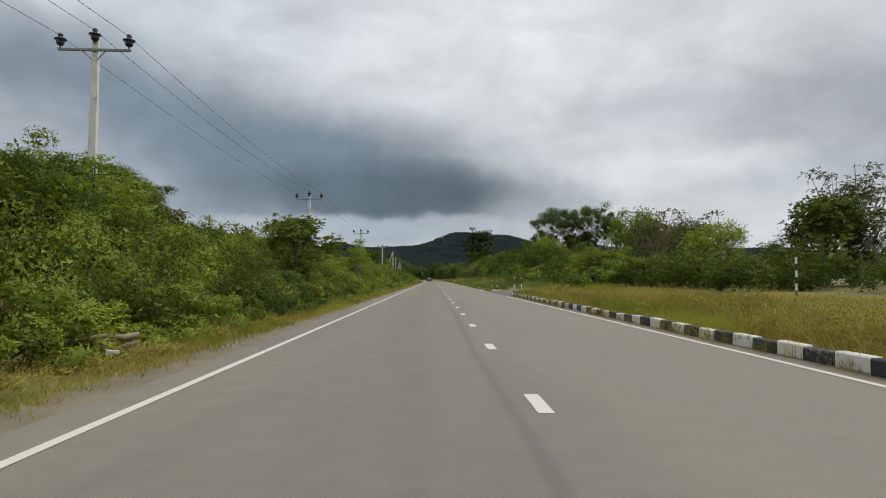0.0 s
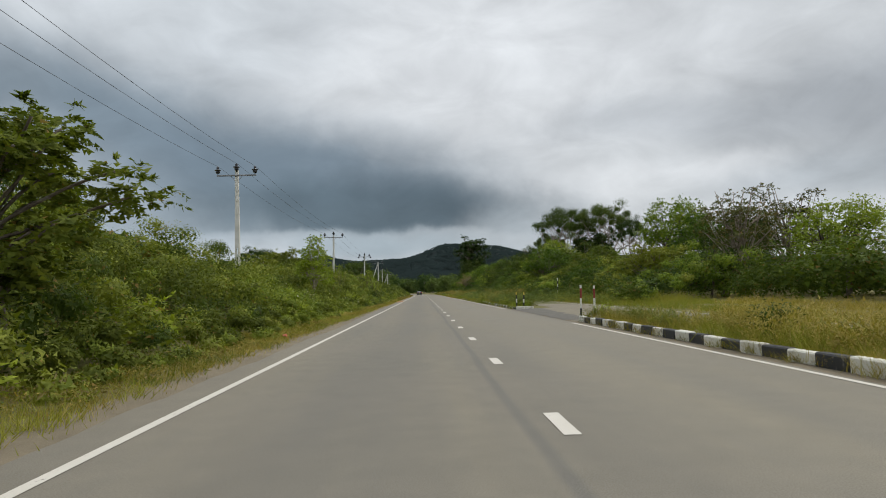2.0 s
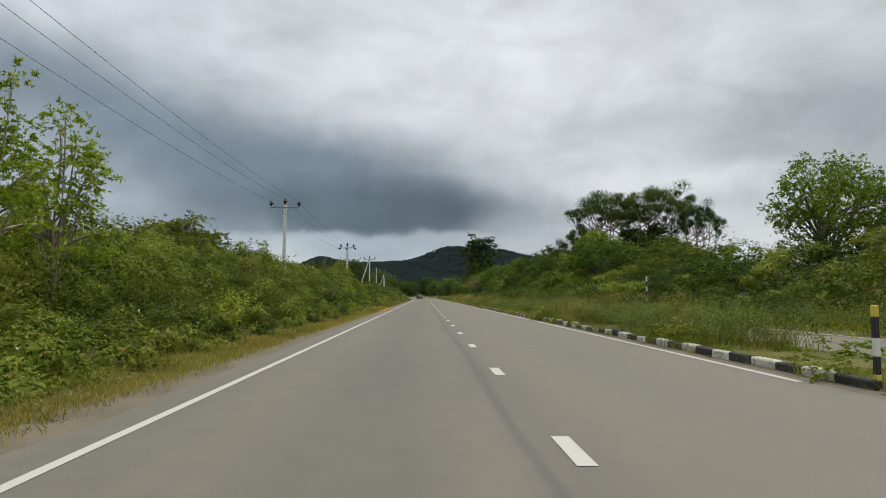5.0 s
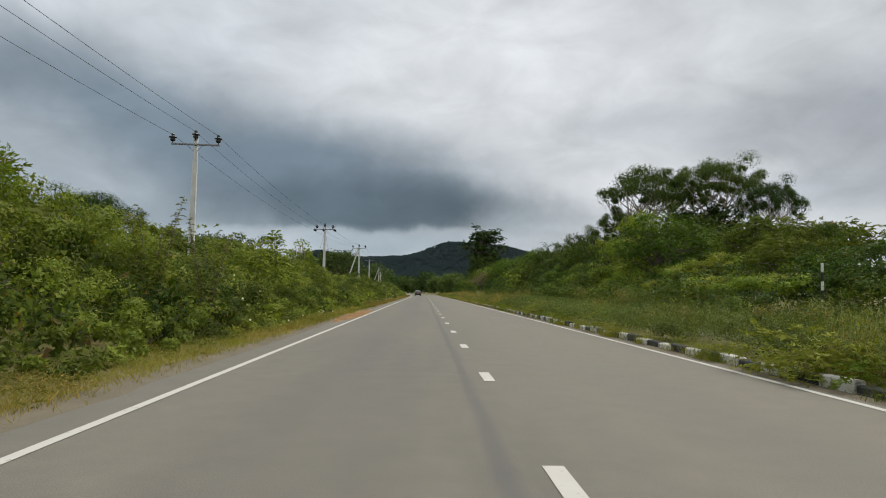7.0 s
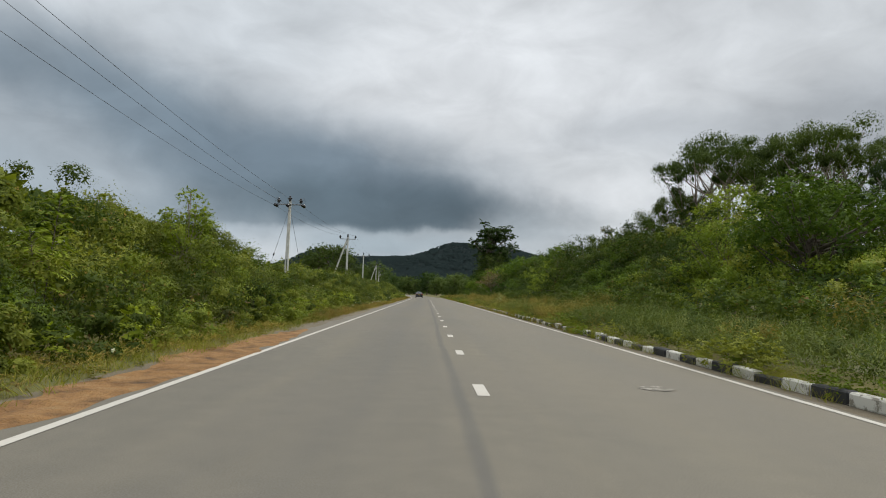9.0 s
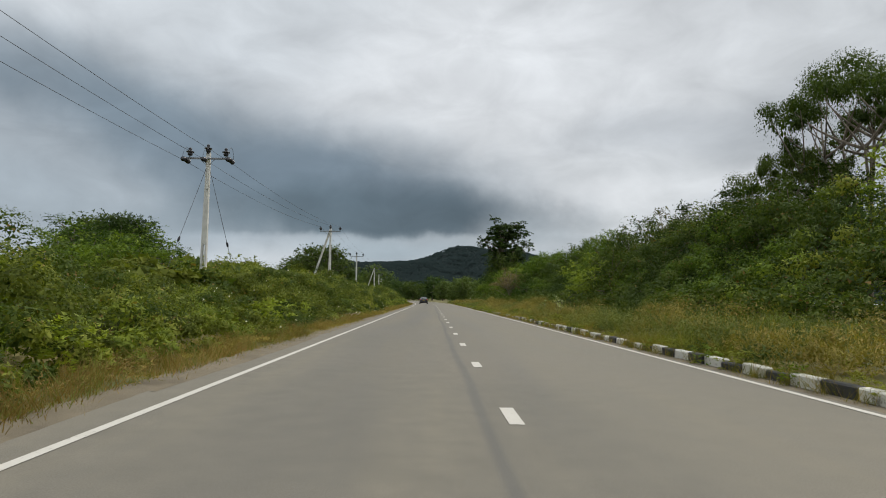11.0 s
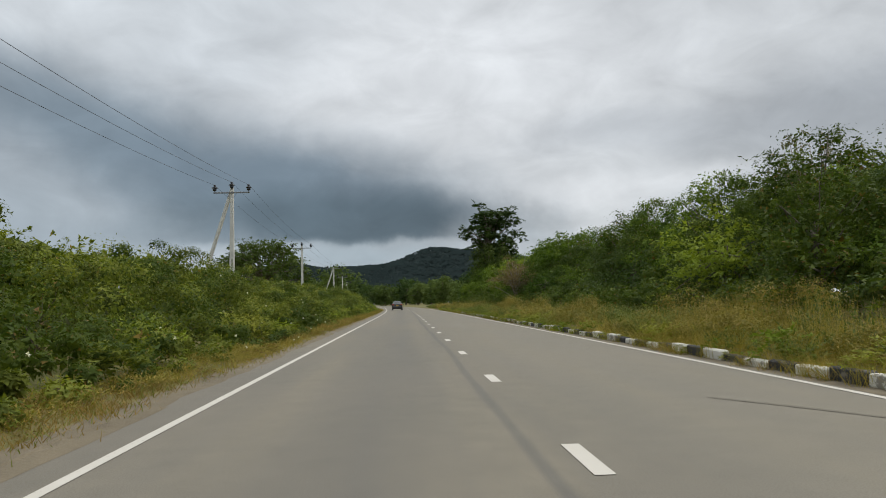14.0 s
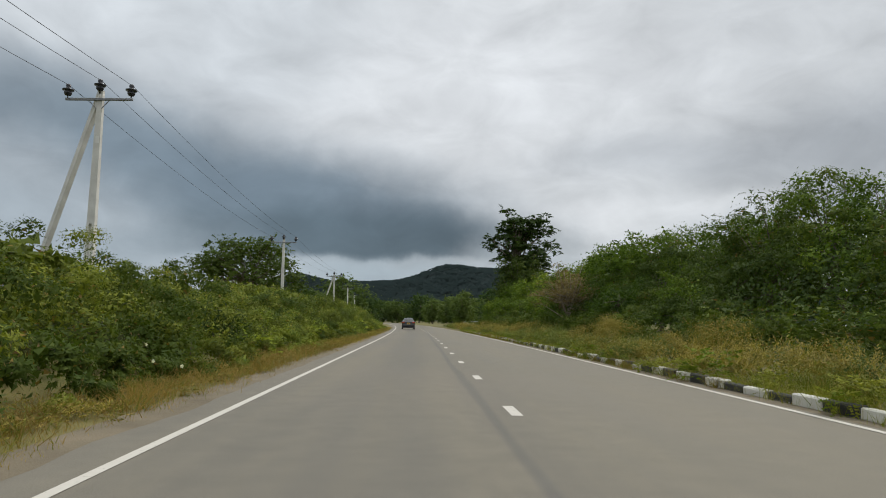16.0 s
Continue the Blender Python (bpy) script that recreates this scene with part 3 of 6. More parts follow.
POLE_BODY = pole_body()
bm_ = bmesh.new()
box_bm(bm_, 0, 0, 0, 2.34, 0.075, 0.085, 0.01)
ARM = done(bm_, "crossarm", STEEL)
bm_ = bmesh.new()
lathe_bm(bm_, [(0.02, -0.32), (0.02, -0.23), (0.085, -0.22), (0.125, -0.16), (0.130, -0.10), (0.080, -0.075), (0.185, -0.05), (0.195, -0.01), (0.110, 0.02), (0.065, 0.06), (0.085, 0.10), (0.080, 0.15), (0.05, 0.18), (0.03, 0.19)], 16)
PIN = done(bm_, "insulator", PORCELAIN, True)
bm_ = bmesh.new()
prof = []
for i in range(3):
    prof += [(0.035, i * 0.1), (0.12, i * 0.1 + 0.03), (0.125, i * 0.1 + 0.055), (0.04, i * 0.1 + 0.075)]
lathe_bm(bm_, [(0.015, -0.06)] + prof + [(0.015, 0.36)], 12)
STRAIN = done(bm_, "strain_insulator", PORCELAIN, True)
bm_ = bmesh.new()
box_bm(bm_, 0, 0, 0, 0.13, 0.012, 0.26, 0.003)
PLATE = done(bm_, "number_plate", PLATE_WHITE)


def brace_mesh(a, b, w=0.035):
    d = Vector(b) - Vector(a)
    bm = bmesh.new()
    box_bm(bm, 0, 0, 0, w, w * 0.5, d.length, 0.0, d.to_track_quat("Z", "Y").to_matrix().to_4x4())
    bmesh.ops.translate(bm, vec=(Vector(a) + Vector(b)) / 2, verts=bm.verts)
    return done(bm, "brace", STEEL)


BRACE_L, BRACE_R = brace_mesh((-0.36, -0.09, 8.14), (-0.09, -0.09, 7.84)), brace_mesh((0.36, -0.09, 8.14), (0.09, -0.09, 7.84))
POLES = [(-11.0, -18.5, 8.7, 0), (-11.1, 21.3, 8.98, 0), (-11.1, 59.0, 8.72, 0), (-11.4, 102.6, 8.66, 0), (-11.2, 144.0, 8.4, 2), (-11.37, 185.3, 9.0, 1), (-12.75, 223.6, 8.62, 0), (-13.25, 265.0, 8.28, 1), (-15.5, 306.0, 8.3, 0), (-18.0, 348.0, 8.3, 1), (-22.0, 390.0, 8.3, 0)]


def electric_pole(x, y, ztop, kind):
    base = ztop - 8.62
    p = tagged(new("electric_pole"), {0: "pale concrete power pole with steel crossarm and three insulators", 1: "pale concrete power pole propped by a leaning concrete strut", 2: "concrete power pole with strain insulators and steel stay wires"}[kind], "power pole", group="power poles")
    p.matrix_basis = pose(x, y, base, random.uniform(-0.5, 0.5), random.uniform(-0.6, 0.6), random.uniform(-3, 3))
    part("pole", POLE_BODY, p)
    arm = part("crossarm", ARM, p, "grey steel crossarm")
    arm.matrix_basis = pose(0, -0.09, 8.17)
    part("brace", BRACE_L, p), part("brace", BRACE_R, p)
    out = 0.9 if kind == 2 else 1.10
    for dx, dz in ((-out, 8.62 - 0.10), (0.0, 8.80 - 0.10), (out, 8.62 - 0.10)):
        part("insulator", PIN, p, "dark brown porcelain insulator").matrix_basis = pose(dx, -0.09, dz)
    part("number_plate", PLATE, p, "small white plate").matrix_basis = pose(0.03, -0.10, 6.75)
    if kind == 2:
        for dx in (-1.12, -0.12, 1.12):
            part("strain_insulator", STRAIN, p).matrix_basis = pose(dx, -0.16, 8.10, 97, 0, 0)
            part("strain_insulator", STRAIN, p).matrix_basis = pose(dx, 0.02, 8.10, -97, 0, 0)
            loop = np.array([[dx, -0.52, 8.05], [dx + 0.03, -0.42, 8.45], [dx + 0.05, -0.2, 8.72], [dx + 0.05, 0.05, 8.70], [dx + 0.03, 0.30, 8.42], [dx, 0.38, 8.05]])
            v, f = tube(loop, [0.010] * 6, 5)
            part("jumper", mesh_from("jumper", v, f, WIRE), p, "thin looped jumper wire")
        for sx, sy in ((-1.5, -2.6), (1.2, 3.2)):
            g = np.linspace(0, 1, 8)[:, None] * np.array([[sx, sy, -7.9]]) + np.array([[0, 0, 7.95]])
            v, f = tube(g, [0.012] * 8, 4)
            stay = part("stay_wire", mesh_from("stay_wire", v, f, WIRE), p, "thin steel stay wire")
            bm = bmesh.new()
            lathe_bm(bm, [(0.02, -0.15), (0.055, -0.08), (0.055, 0.08), (0.02, 0.15)], 8)
            egg = part("stay_insulator", done(bm, "stay_insulator", PORCELAIN, True), stay)
            egg.matrix_basis = Matrix.Translation((sx * 0.5, sy * 0.5, 4.0)) @ Vector((sx, sy, -7.9)).to_track_quat("Z", "Y").to_matrix().to_4x4()
    if kind == 1:
        bm = bmesh.new()
        d = Vector((-2.9, 0.8, -8.3))
        box_bm(bm, 0, 0, 0, 0.20, 0.17, d.length + 0.6, 0.012, d.to_track_quat("Z", "Y").to_matrix().to_4x4())
        bmesh.ops.translate(bm, vec=Vector((-0.12, 0.05, 8.1)) + d / 2, verts=bm.verts)
        part("strut", done(bm, "strut", CONCRETE), p, "leaning concrete strut")


for q in POLES:
    electric_pole(*q)


def power_lines():
    for (xa, ya, za, ka), (xb, yb, zb, kb) in zip(POLES, POLES[1:]):
        for dx, dz in ((-1.10, 0.06), (0.0, 0.24), (1.10, 0.06)):
            s = np.linspace(0, 1, 15)
            # at the strain pole the wires end on the arm, elsewhere they lie on top of the insulators
            y0, z0 = (ya + 0.38, za - 0.57) if ka == 2 else (ya - 0.09, za + dz)
            y1, z1 = (yb - 0.52, zb - 0.57) if kb == 2 else (yb - 0.09, zb + dz)
            path = np.stack([xa + dx + (xb - xa) * s, y0 + (y1 - y0) * s, z0 + (z1 - z0) * s - 4 * 0.42 * s * (1 - s)], 1)
            v, f = tube(path, [0.010] * 15, 4)
            w = new("power_line", mesh_from("power_line", v, f, WIRE))
            tagged(w, "thin grey overhead wire between concrete poles", "cable", group="overhead wires")


power_lines()


# ---------------------------------------------------------------- plants
def leaf_quads(c, along, normal, size, wide=0.5):
    """Pointed leaf quads at c, growing along, facing normal."""
    side = np.cross(normal, along)
    side /= np.linalg.norm(side, axis=1)[:, None] + 1e-9
    s = size[:, None]
    fold = normal * s * 0.08
    return np.stack([c, c + along * s * 0.5 + side * s * wide * 0.5 - fold, c + along * s, c + along * s * 0.5 - side * s * wide * 0.5 - fold], 1).reshape(-1, 3)


def leaf_tris(c, along, normal, size, wide=0.5, soft=None):
    """Small leaves of three corners; soft: the rounded clump's own normal at each leaf."""
    side = np.cross(normal, along)
    side /= np.linalg.norm(side, axis=1)[:, None] + 1e-9
    s = size[:, None]
    w = side * s * wide * 0.62
    if soft is None:
        return np.stack([c + along * s * 0.1 + w, c + along * s * 0.25 - w, c + along * s * 1.1], 1).reshape(-1, 3)
    w = w * np.where(np.sum(normal * soft, 1) < 0, -1.0, 1.0)[:, None]
    v = np.stack([c + along * s * 0.1 + w, c + along * s * 0.25 - w, c + along * s * 1.1], 1).reshape(-1, 3)
    return np.concatenate([v, np.repeat(soft, 3, 0)], 1)


def unit(v):
    return v / (np.linalg.norm(v, axis=1)[:, None] + 1e-9)


def sprays(rg, start, way, length, droop, per, size, wide, spread=0.9, face=None):
    """Leafy twigs: leaves in two rows along drooping twigs."""
    n = len(start)
    s = (np.arange(per) + 0.6) / per
    pos = start[:, None] + way[:, None] * (length[:, None] * s)[..., None]
    pos[:, :, 2] -= (droop[:, None] * length[:, None]) * s * s
    tan = np.repeat(way[:, None], per, 1).copy()
    tan[:, :, 2] -= 2 * droop[:, None] * s
    tan = unit(tan.reshape(-1, 3))
    upv = np.array([[0, 0, 1.0]])
    side = unit(np.cross(tan, upv) + rg.normal(0, 0.25, tan.shape))
    sign = np.tile(np.where(np.arange(per) % 2, 1.0, -1.0), n)[:, None]
    along = unit(side * sign * spread + tan * 0.55 + rg.normal(0, 0.25, tan.shape))
    nrm = unit(np.cross(tan, side) * -1.0 + rg.normal(0, 0.38, tan.shape))
    nrm[:, 2] = np.abs(nrm[:, 2])
    if face is not None:
        nrm = unit(nrm * 0.55 + np.repeat(face, per, 0) * 0.9)
    nrm = unit(nrm - along * np.sum(nrm * along, 1)[:, None])
    sz = size * rg.uniform(0.65, 1.25, len(tan))
    soft = nrm if face is None else unit(np.repeat(face, per, 0) + [0, 0, 0.3] + rg.normal(0, 0.16, tan.shape))
    return leaf_tris(pos.reshape(-1, 3), along, nrm, sz, wide, soft)


STYLE = {"dark": (260, 12, 0.064, 0.55, LEAF_DEEP, 0.34, 0.4), "mid_dark": (220, 11, 0.088, 0.55, LEAF_DEEP, 0.40, 0.4), "broad": (320, 12, 0.054, 0.58, LEAF_SHRUB, 0.38, 0.35), "feather": (220, 15, 0.062, 0.34, LEAF_FEATHER, 0.52, 0.45), "vine": (310, 11, 0.060, 0.75, LEAF_VINE, 0.36, 0.75), "fresh": (250, 14, 0.060, 0.45, LEAF_FRESH, 0.48, 0.25),
         "mid": (220, 11, 0.088, 0.56, LEAF_SHRUB, 0.42, 0.4), "mid_vine": (220, 10, 0.094, 0.7, LEAF_VINE, 0.40, 0.6), "mid_feather": (210, 13, 0.09, 0.38, LEAF_FEATHER, 0.50, 0.45), "coarse": (110, 8, 0.14, 0.62, LEAF_SHRUB, 0.5, 0.4), "under": (80, 9, 0.115, 0.5, LEAF_TREE, 0.6, 0.4), "tuft": (16, 7, 0.30, 0.22, GRASS_MIX, 0.9, 0.4), "tuft_dry": (18, 7, 0.30, 0.20, GRASS_BROWN, 0.9, 0.5), "weed": (50, 10, 0.17, 0.42, LEAF_FEATHER, 0.8, 0.3), "weed_b": (46, 9, 0.18, 0.5, LEAF_FRESH, 0.7, 0.3)}
NATIVE = {k: (3.6, 3.05) if k.startswith("mid") or k == "coarse" else (2.4, 2.05) for k in STYLE}


def shrub_points(seed, kind, leaf=None):
    """Leaves of one shrub, its lumps' centres and its material; kind sets leaf, habit and density."""
    rg = np.random.default_rng(seed)
    twigs, per, size, wide, mat, length, droop = STYLE[kind]
    size = leaf or size
    w, h = NATIVE[kind][0] - 0.2, NATIVE[kind][1] - 0.05
    # lumps make the outline uneven
    lumps = 15
    la = np.arange(lumps) * 2.4 + rg.normal(0, 0.4, lumps)
    lz = rg.uniform(0.22, 0.85, lumps)
    lr = rg.uniform(0.55, 1.0, lumps) * np.sqrt(np.clip(1.08 - lz ** 2, 0.05, 1))
    centre = np.stack([np.cos(la) * lr * w * 0.36, np.sin(la) * lr * w * 0.36, lz * h * 0.78], 1)
    which = rg.integers(0, lumps, twigs)
    out = unit(rg.normal(0, 1, (twigs, 3)) * [1, 1, 0.75] + [0, 0, 0.35])
    rad = rg.uniform(0.13, 0.24, lumps)[which] * h
    start = centre[which] + out * (rad * rg.uniform(0.70, 1.0, twigs))[:, None]
    start[:, 2] = np.maximum(start[:, 2], 0.08)
    head = unit(out + rg.normal(0, 0.4, out.shape) + [0, 0, 0.22])
    ln = rg.uniform(0.4, 1.0, twigs) ** 1.7 * length * 0.85 * h / 2.0
    v = [sprays(rg, start, head, ln, rg.uniform(0.2, 1.2, twigs) * droop, per, size, wide, 0.9, out)]
    # low skirt that meets the grass
    k = 60
    a = rg.uniform(0, 2 * np.pi, k)
    st = np.stack([np.cos(a) * w * 0.36, np.sin(a) * w * 0.36, rg.uniform(0.02, 0.32, k) * h], 1)
    hd = unit(np.stack([np.cos(a), np.sin(a), rg.uniform(-0.1, 0.8, k)], 1))
    v.append(sprays(rg, st, hd, rg.uniform(0.35, 0.7, k), rg.uniform(0.3, 0.8, k), max(per - 5, 6), size, wide, 0.9, hd))
    # large old leaves deep inside close the view through
    k = 380 if kind in ("broad", "feather", "vine", "fresh", "dark") else 260
    pick = rg.integers(0, lumps, k)
    c = centre[pick] * rg.uniform(0.55, 1.0, (k, 1)) + unit(rg.normal(0, 1, (k, 3))) * (rg.uniform(0.1, 0.75, k) * rad.mean())[:, None]
    c[:, 2] = np.maximum(c[:, 2], 0.1)
    al = unit(rg.normal(0, 1, (k, 3)))
    nr = unit(np.cross(al, rg.normal(0, 1, (k, 3))))
    v.append(leaf_tris(c, al, nr, rg.uniform(0.08, 0.15, k), 0.8, unit(c - [0, 0, h * 0.3])))
    if kind in ("weed", "weed_b", "tuft", "tuft_dry"):
        v = v[:1]
    elif kind in ("coarse", "under"):
        v = [v[0], v[2]]
    v = np.concatenate(v)
    if leaf is None and kind not in ("weed", "weed_b", "tuft", "tuft_dry"):
        grow = 0.5 * (w * 0.5 / np.percentile(np.hypot(v[:, 0], v[:, 1]), 96) + h / np.percentile(v[:, 2], 97.8))
        return shrub_points(seed, kind, size / grow)
    side = w * 0.5 / np.percentile(np.hypot(v[:, 0], v[:, 1]), 96)
    v[:, :3] *= [side, side, h / np.percentile(v[:, 2], 97.8)]
    v[:, 2] = np.where(v[:, 2] < 0.0, 0.02, v[:, 2])
    return v, centre, mat


def shrub_mesh(seed, kind):
    rg = np.random.default_rng(seed + 1000)
    v, centre, mat = shrub_points(seed, kind)
    h = NATIVE[kind][1]
    stems = []
    for c in centre[::2]:
        mid = c * [0.35, 0.35, 0.55] + rg.normal(0, 0.06, 3)
        pts = np.array([[rg.normal(0, 0.08), rg.normal(0, 0.08), -0.25], mid * 0.5, mid, c, c + [0, 0, 0.22 * h * rg.uniform(0.3, 1)]])
        stems.append(tube(pts, [0.030, 0.024, 0.018, 0.011, 0.005], 4))
    return quads_mesh("foliage", v, mat, 3), join_tubes("stem", stems, BARK), mat


SHRUBS = {}
for kd, seeds in (("dark", (17, 18)), ("mid_dark", (35, 36)), ("broad", (11, 12, 13)), ("feather", (21, 22)), ("vine", (31, 32)), ("fresh", (41, 42)), ("mid", (15, 16)), ("mid_vine", (33, 34)), ("mid_feather", (23, 24))):
    SHRUBS[kd] = [shrub_mesh(s, kd) for s in seeds]
LOOSE = {kd: [shrub_points(s, kd) for s in ss] for kd, ss in (("coarse", (51, 52, 53)), ("under", (55, 56, 57)), ("tuft", (27, 28, 29)), ("tuft_dry", (47, 48)), ("weed", (25, 26)), ("weed_b", (43, 44)))}


def growth(name, label, items):
    """Plants too many to count, joined by material. items: kind, x, y, height, width, turn."""
    heaps = {}
    for kind, x, y, h, w, turn in items:
        v, centre, mat = LOOSE[kind][int(turn * 7) % len(LOOSE[kind])]
        c, s = math.cos(turn), math.sin(turn)
        k = w / NATIVE[kind][0]
        p = np.stack([(v[:, 0] * c - v[:, 1] * s) * k + x, (v[:, 0] * s + v[:, 1] * c) * k + y, v[:, 2] * h / NATIVE[kind][1] + bank(x, y) - 0.04], 1)
        p = np.concatenate([p, np.stack([v[:, 3] * c - v[:, 4] * s, v[:, 3] * s + v[:, 4] * c, v[:, 5]], 1)], 1)
        heaps.setdefault(mat.name, (mat, []))[1].append(p)
    for mat, ps in heaps.values():
        tagged(new(name, quads_mesh(name, np.concatenate(ps), mat, 3)), label, "undergrowth", kind="stuff")


LABEL = {"dark": "dark green small-leaved roadside shrub", "mid_dark": "tall dark green shrub of the thicket", "broad": "dense green broad-leaved roadside shrub", "feather": "feathery fine-leaved yellow-green shrub", "vine": "mound of bright green creeping vines over shrubs", "fresh": "light green young shrub with loose shoots", "coarse": "tall green shrub in the thicket", "mid": "tall dense green shrub of the thicket", "mid_vine": "shrub hung over with bright green vines", "mid_feather": "tall feathery yellow-green shrub of the thicket"}
MASTERS = {}


def flowers_mesh(seed):
    rg = np.random.default_rng(seed)
    n = 26
    a = rg.uniform(0, 2 * np.pi, n)
    z = rg.uniform(0.5, 1.9, n)
    r = 0.95 * np.sqrt(np.clip(1.1 - (z / 2.1) ** 2, 0.1, 1)) + 0.1
    c = np.stack([np.cos(a) * r, np.sin(a) * r, z], 1)
    q = []
    for j in range(5):
        t = 2 * np.pi * j / 5
        al = unit(np.stack([np.full(n, np.cos(t)), np.full(n, np.sin(t)), np.full(n, 0.35)], 1) + rg.normal(0, 0.2, (n, 3)))
        q.append(leaf_quads(c, al, unit(np.tile([[0, 0, 1.0]], (n, 1)) + rg.normal(0, 0.3, (n, 3))), np.full(n, 0.030), 0.8))
    return quads_mesh("blossoms", np.concatenate(q), PETAL)


BLOSSOMS = flowers_mesh(5)


def shrub(rnd, kind, x, y, height, width, sink=0.05, bloom=False, group="roadside shrubs"):
    """One shrub of that height and width on the ground at x, y."""
    i = rnd.randrange(len(SHRUBS[kind]))
    key = (kind, i, bloom)
    m = pose(x, y, bank(x, y) - sink, rnd.uniform(-4, 4), rnd.uniform(-4, 4), rnd.uniform(0, 360)) @ Matrix.Diagonal((width / NATIVE[kind][0], width / NATIVE[kind][0], height / NATIVE[kind][1], 1))
    if key not in MASTERS:
        crown, stems, mat = SHRUBS[kind][i]
        ob = new("shrub")
        part("stem", stems, ob), part("foliage", crown, ob)
        if bloom:
            part("blossoms", BLOSSOMS, ob, "small white blossoms")
        tagged(ob, LABEL[kind] + (" with small white flowers" if bloom else ""), "shrub", group=group)
        ob.matrix_basis = m
        MASTERS[key] = ob
        return ob
    src = MASTERS[key]
    ob = copy_thing(src, m)
    ob.matrix_basis = m
    ob["group"] = group
    return ob


def table(pairs):
    ys, hs = zip(*pairs)
    return lambda y: float(np.interp(y, ys, hs))


def mound_leaves(rg, centre, rad, toward, layers, flat=0.85):
    """Leaves on rounded mounds, facing out of them; toward leans them to the open side."""
    got = []
    for per, size, wide, shell in layers:
        m = len(centre) * per
        out = unit(rg.normal(0, 1, (m, 3)) * [1, 1, 0.9] + toward)
        c = np.repeat(centre, per, 0) + out * (np.repeat(rad, per) * rg.uniform(*shell, m))[:, None] * [1.15, 1.15, flat]
        c[:, 2] = np.maximum(c[:, 2], 0.06)
        nr = unit(out * 0.8 + [0, 0, 0.35] + rg.normal(0, 0.33, out.shape))
        al = unit(np.cross(nr, rg.normal(0, 1, out.shape)) + out * 0.35 - [0, 0, 0.25])
        nr = unit(nr - al * np.sum(nr * al, 1)[:, None])
        soft = unit(out + [0, 0, 0.2] + nr * 0.5 + rg.normal(0, 0.26, out.shape))
        got.append(leaf_tris(c, al, nr, size * rg.uniform(0.6, 1.3, m), wide, soft))
    return np.concatenate(got)


# how high the thicket on the left stands at 8.5 m from the line of travel
TOP_LEFT = table([(-10, 3.4), (12, 3.5), (15, 3.9), (18, 4.0), (21, 3.5), (24, 3.1), (31, 3.2), (42, 3.3), (49, 2.8), (53, 2.0), (57, 2.0), (62, 2.7), (68, 3.0), (74, 2.7), (79, 3.0), (84, 3.4), (88, 3.2), (92, 2.6), (97, 2.4), (101, 2.9), (106, 3.5), (112, 3.4), (118, 3.2), (123, 2.8), (128, 1.9), (133, 1.4), (138, 1.4), (142, 2.4), (147, 2.7), (158, 2.8), (166, 3.0), (174, 3.0), (181, 2.9), (186, 2.6), (192, 2.2), (203, 2.4), (212, 3.0), (225, 3.1), (260, 2.8), (340, 2.8)])


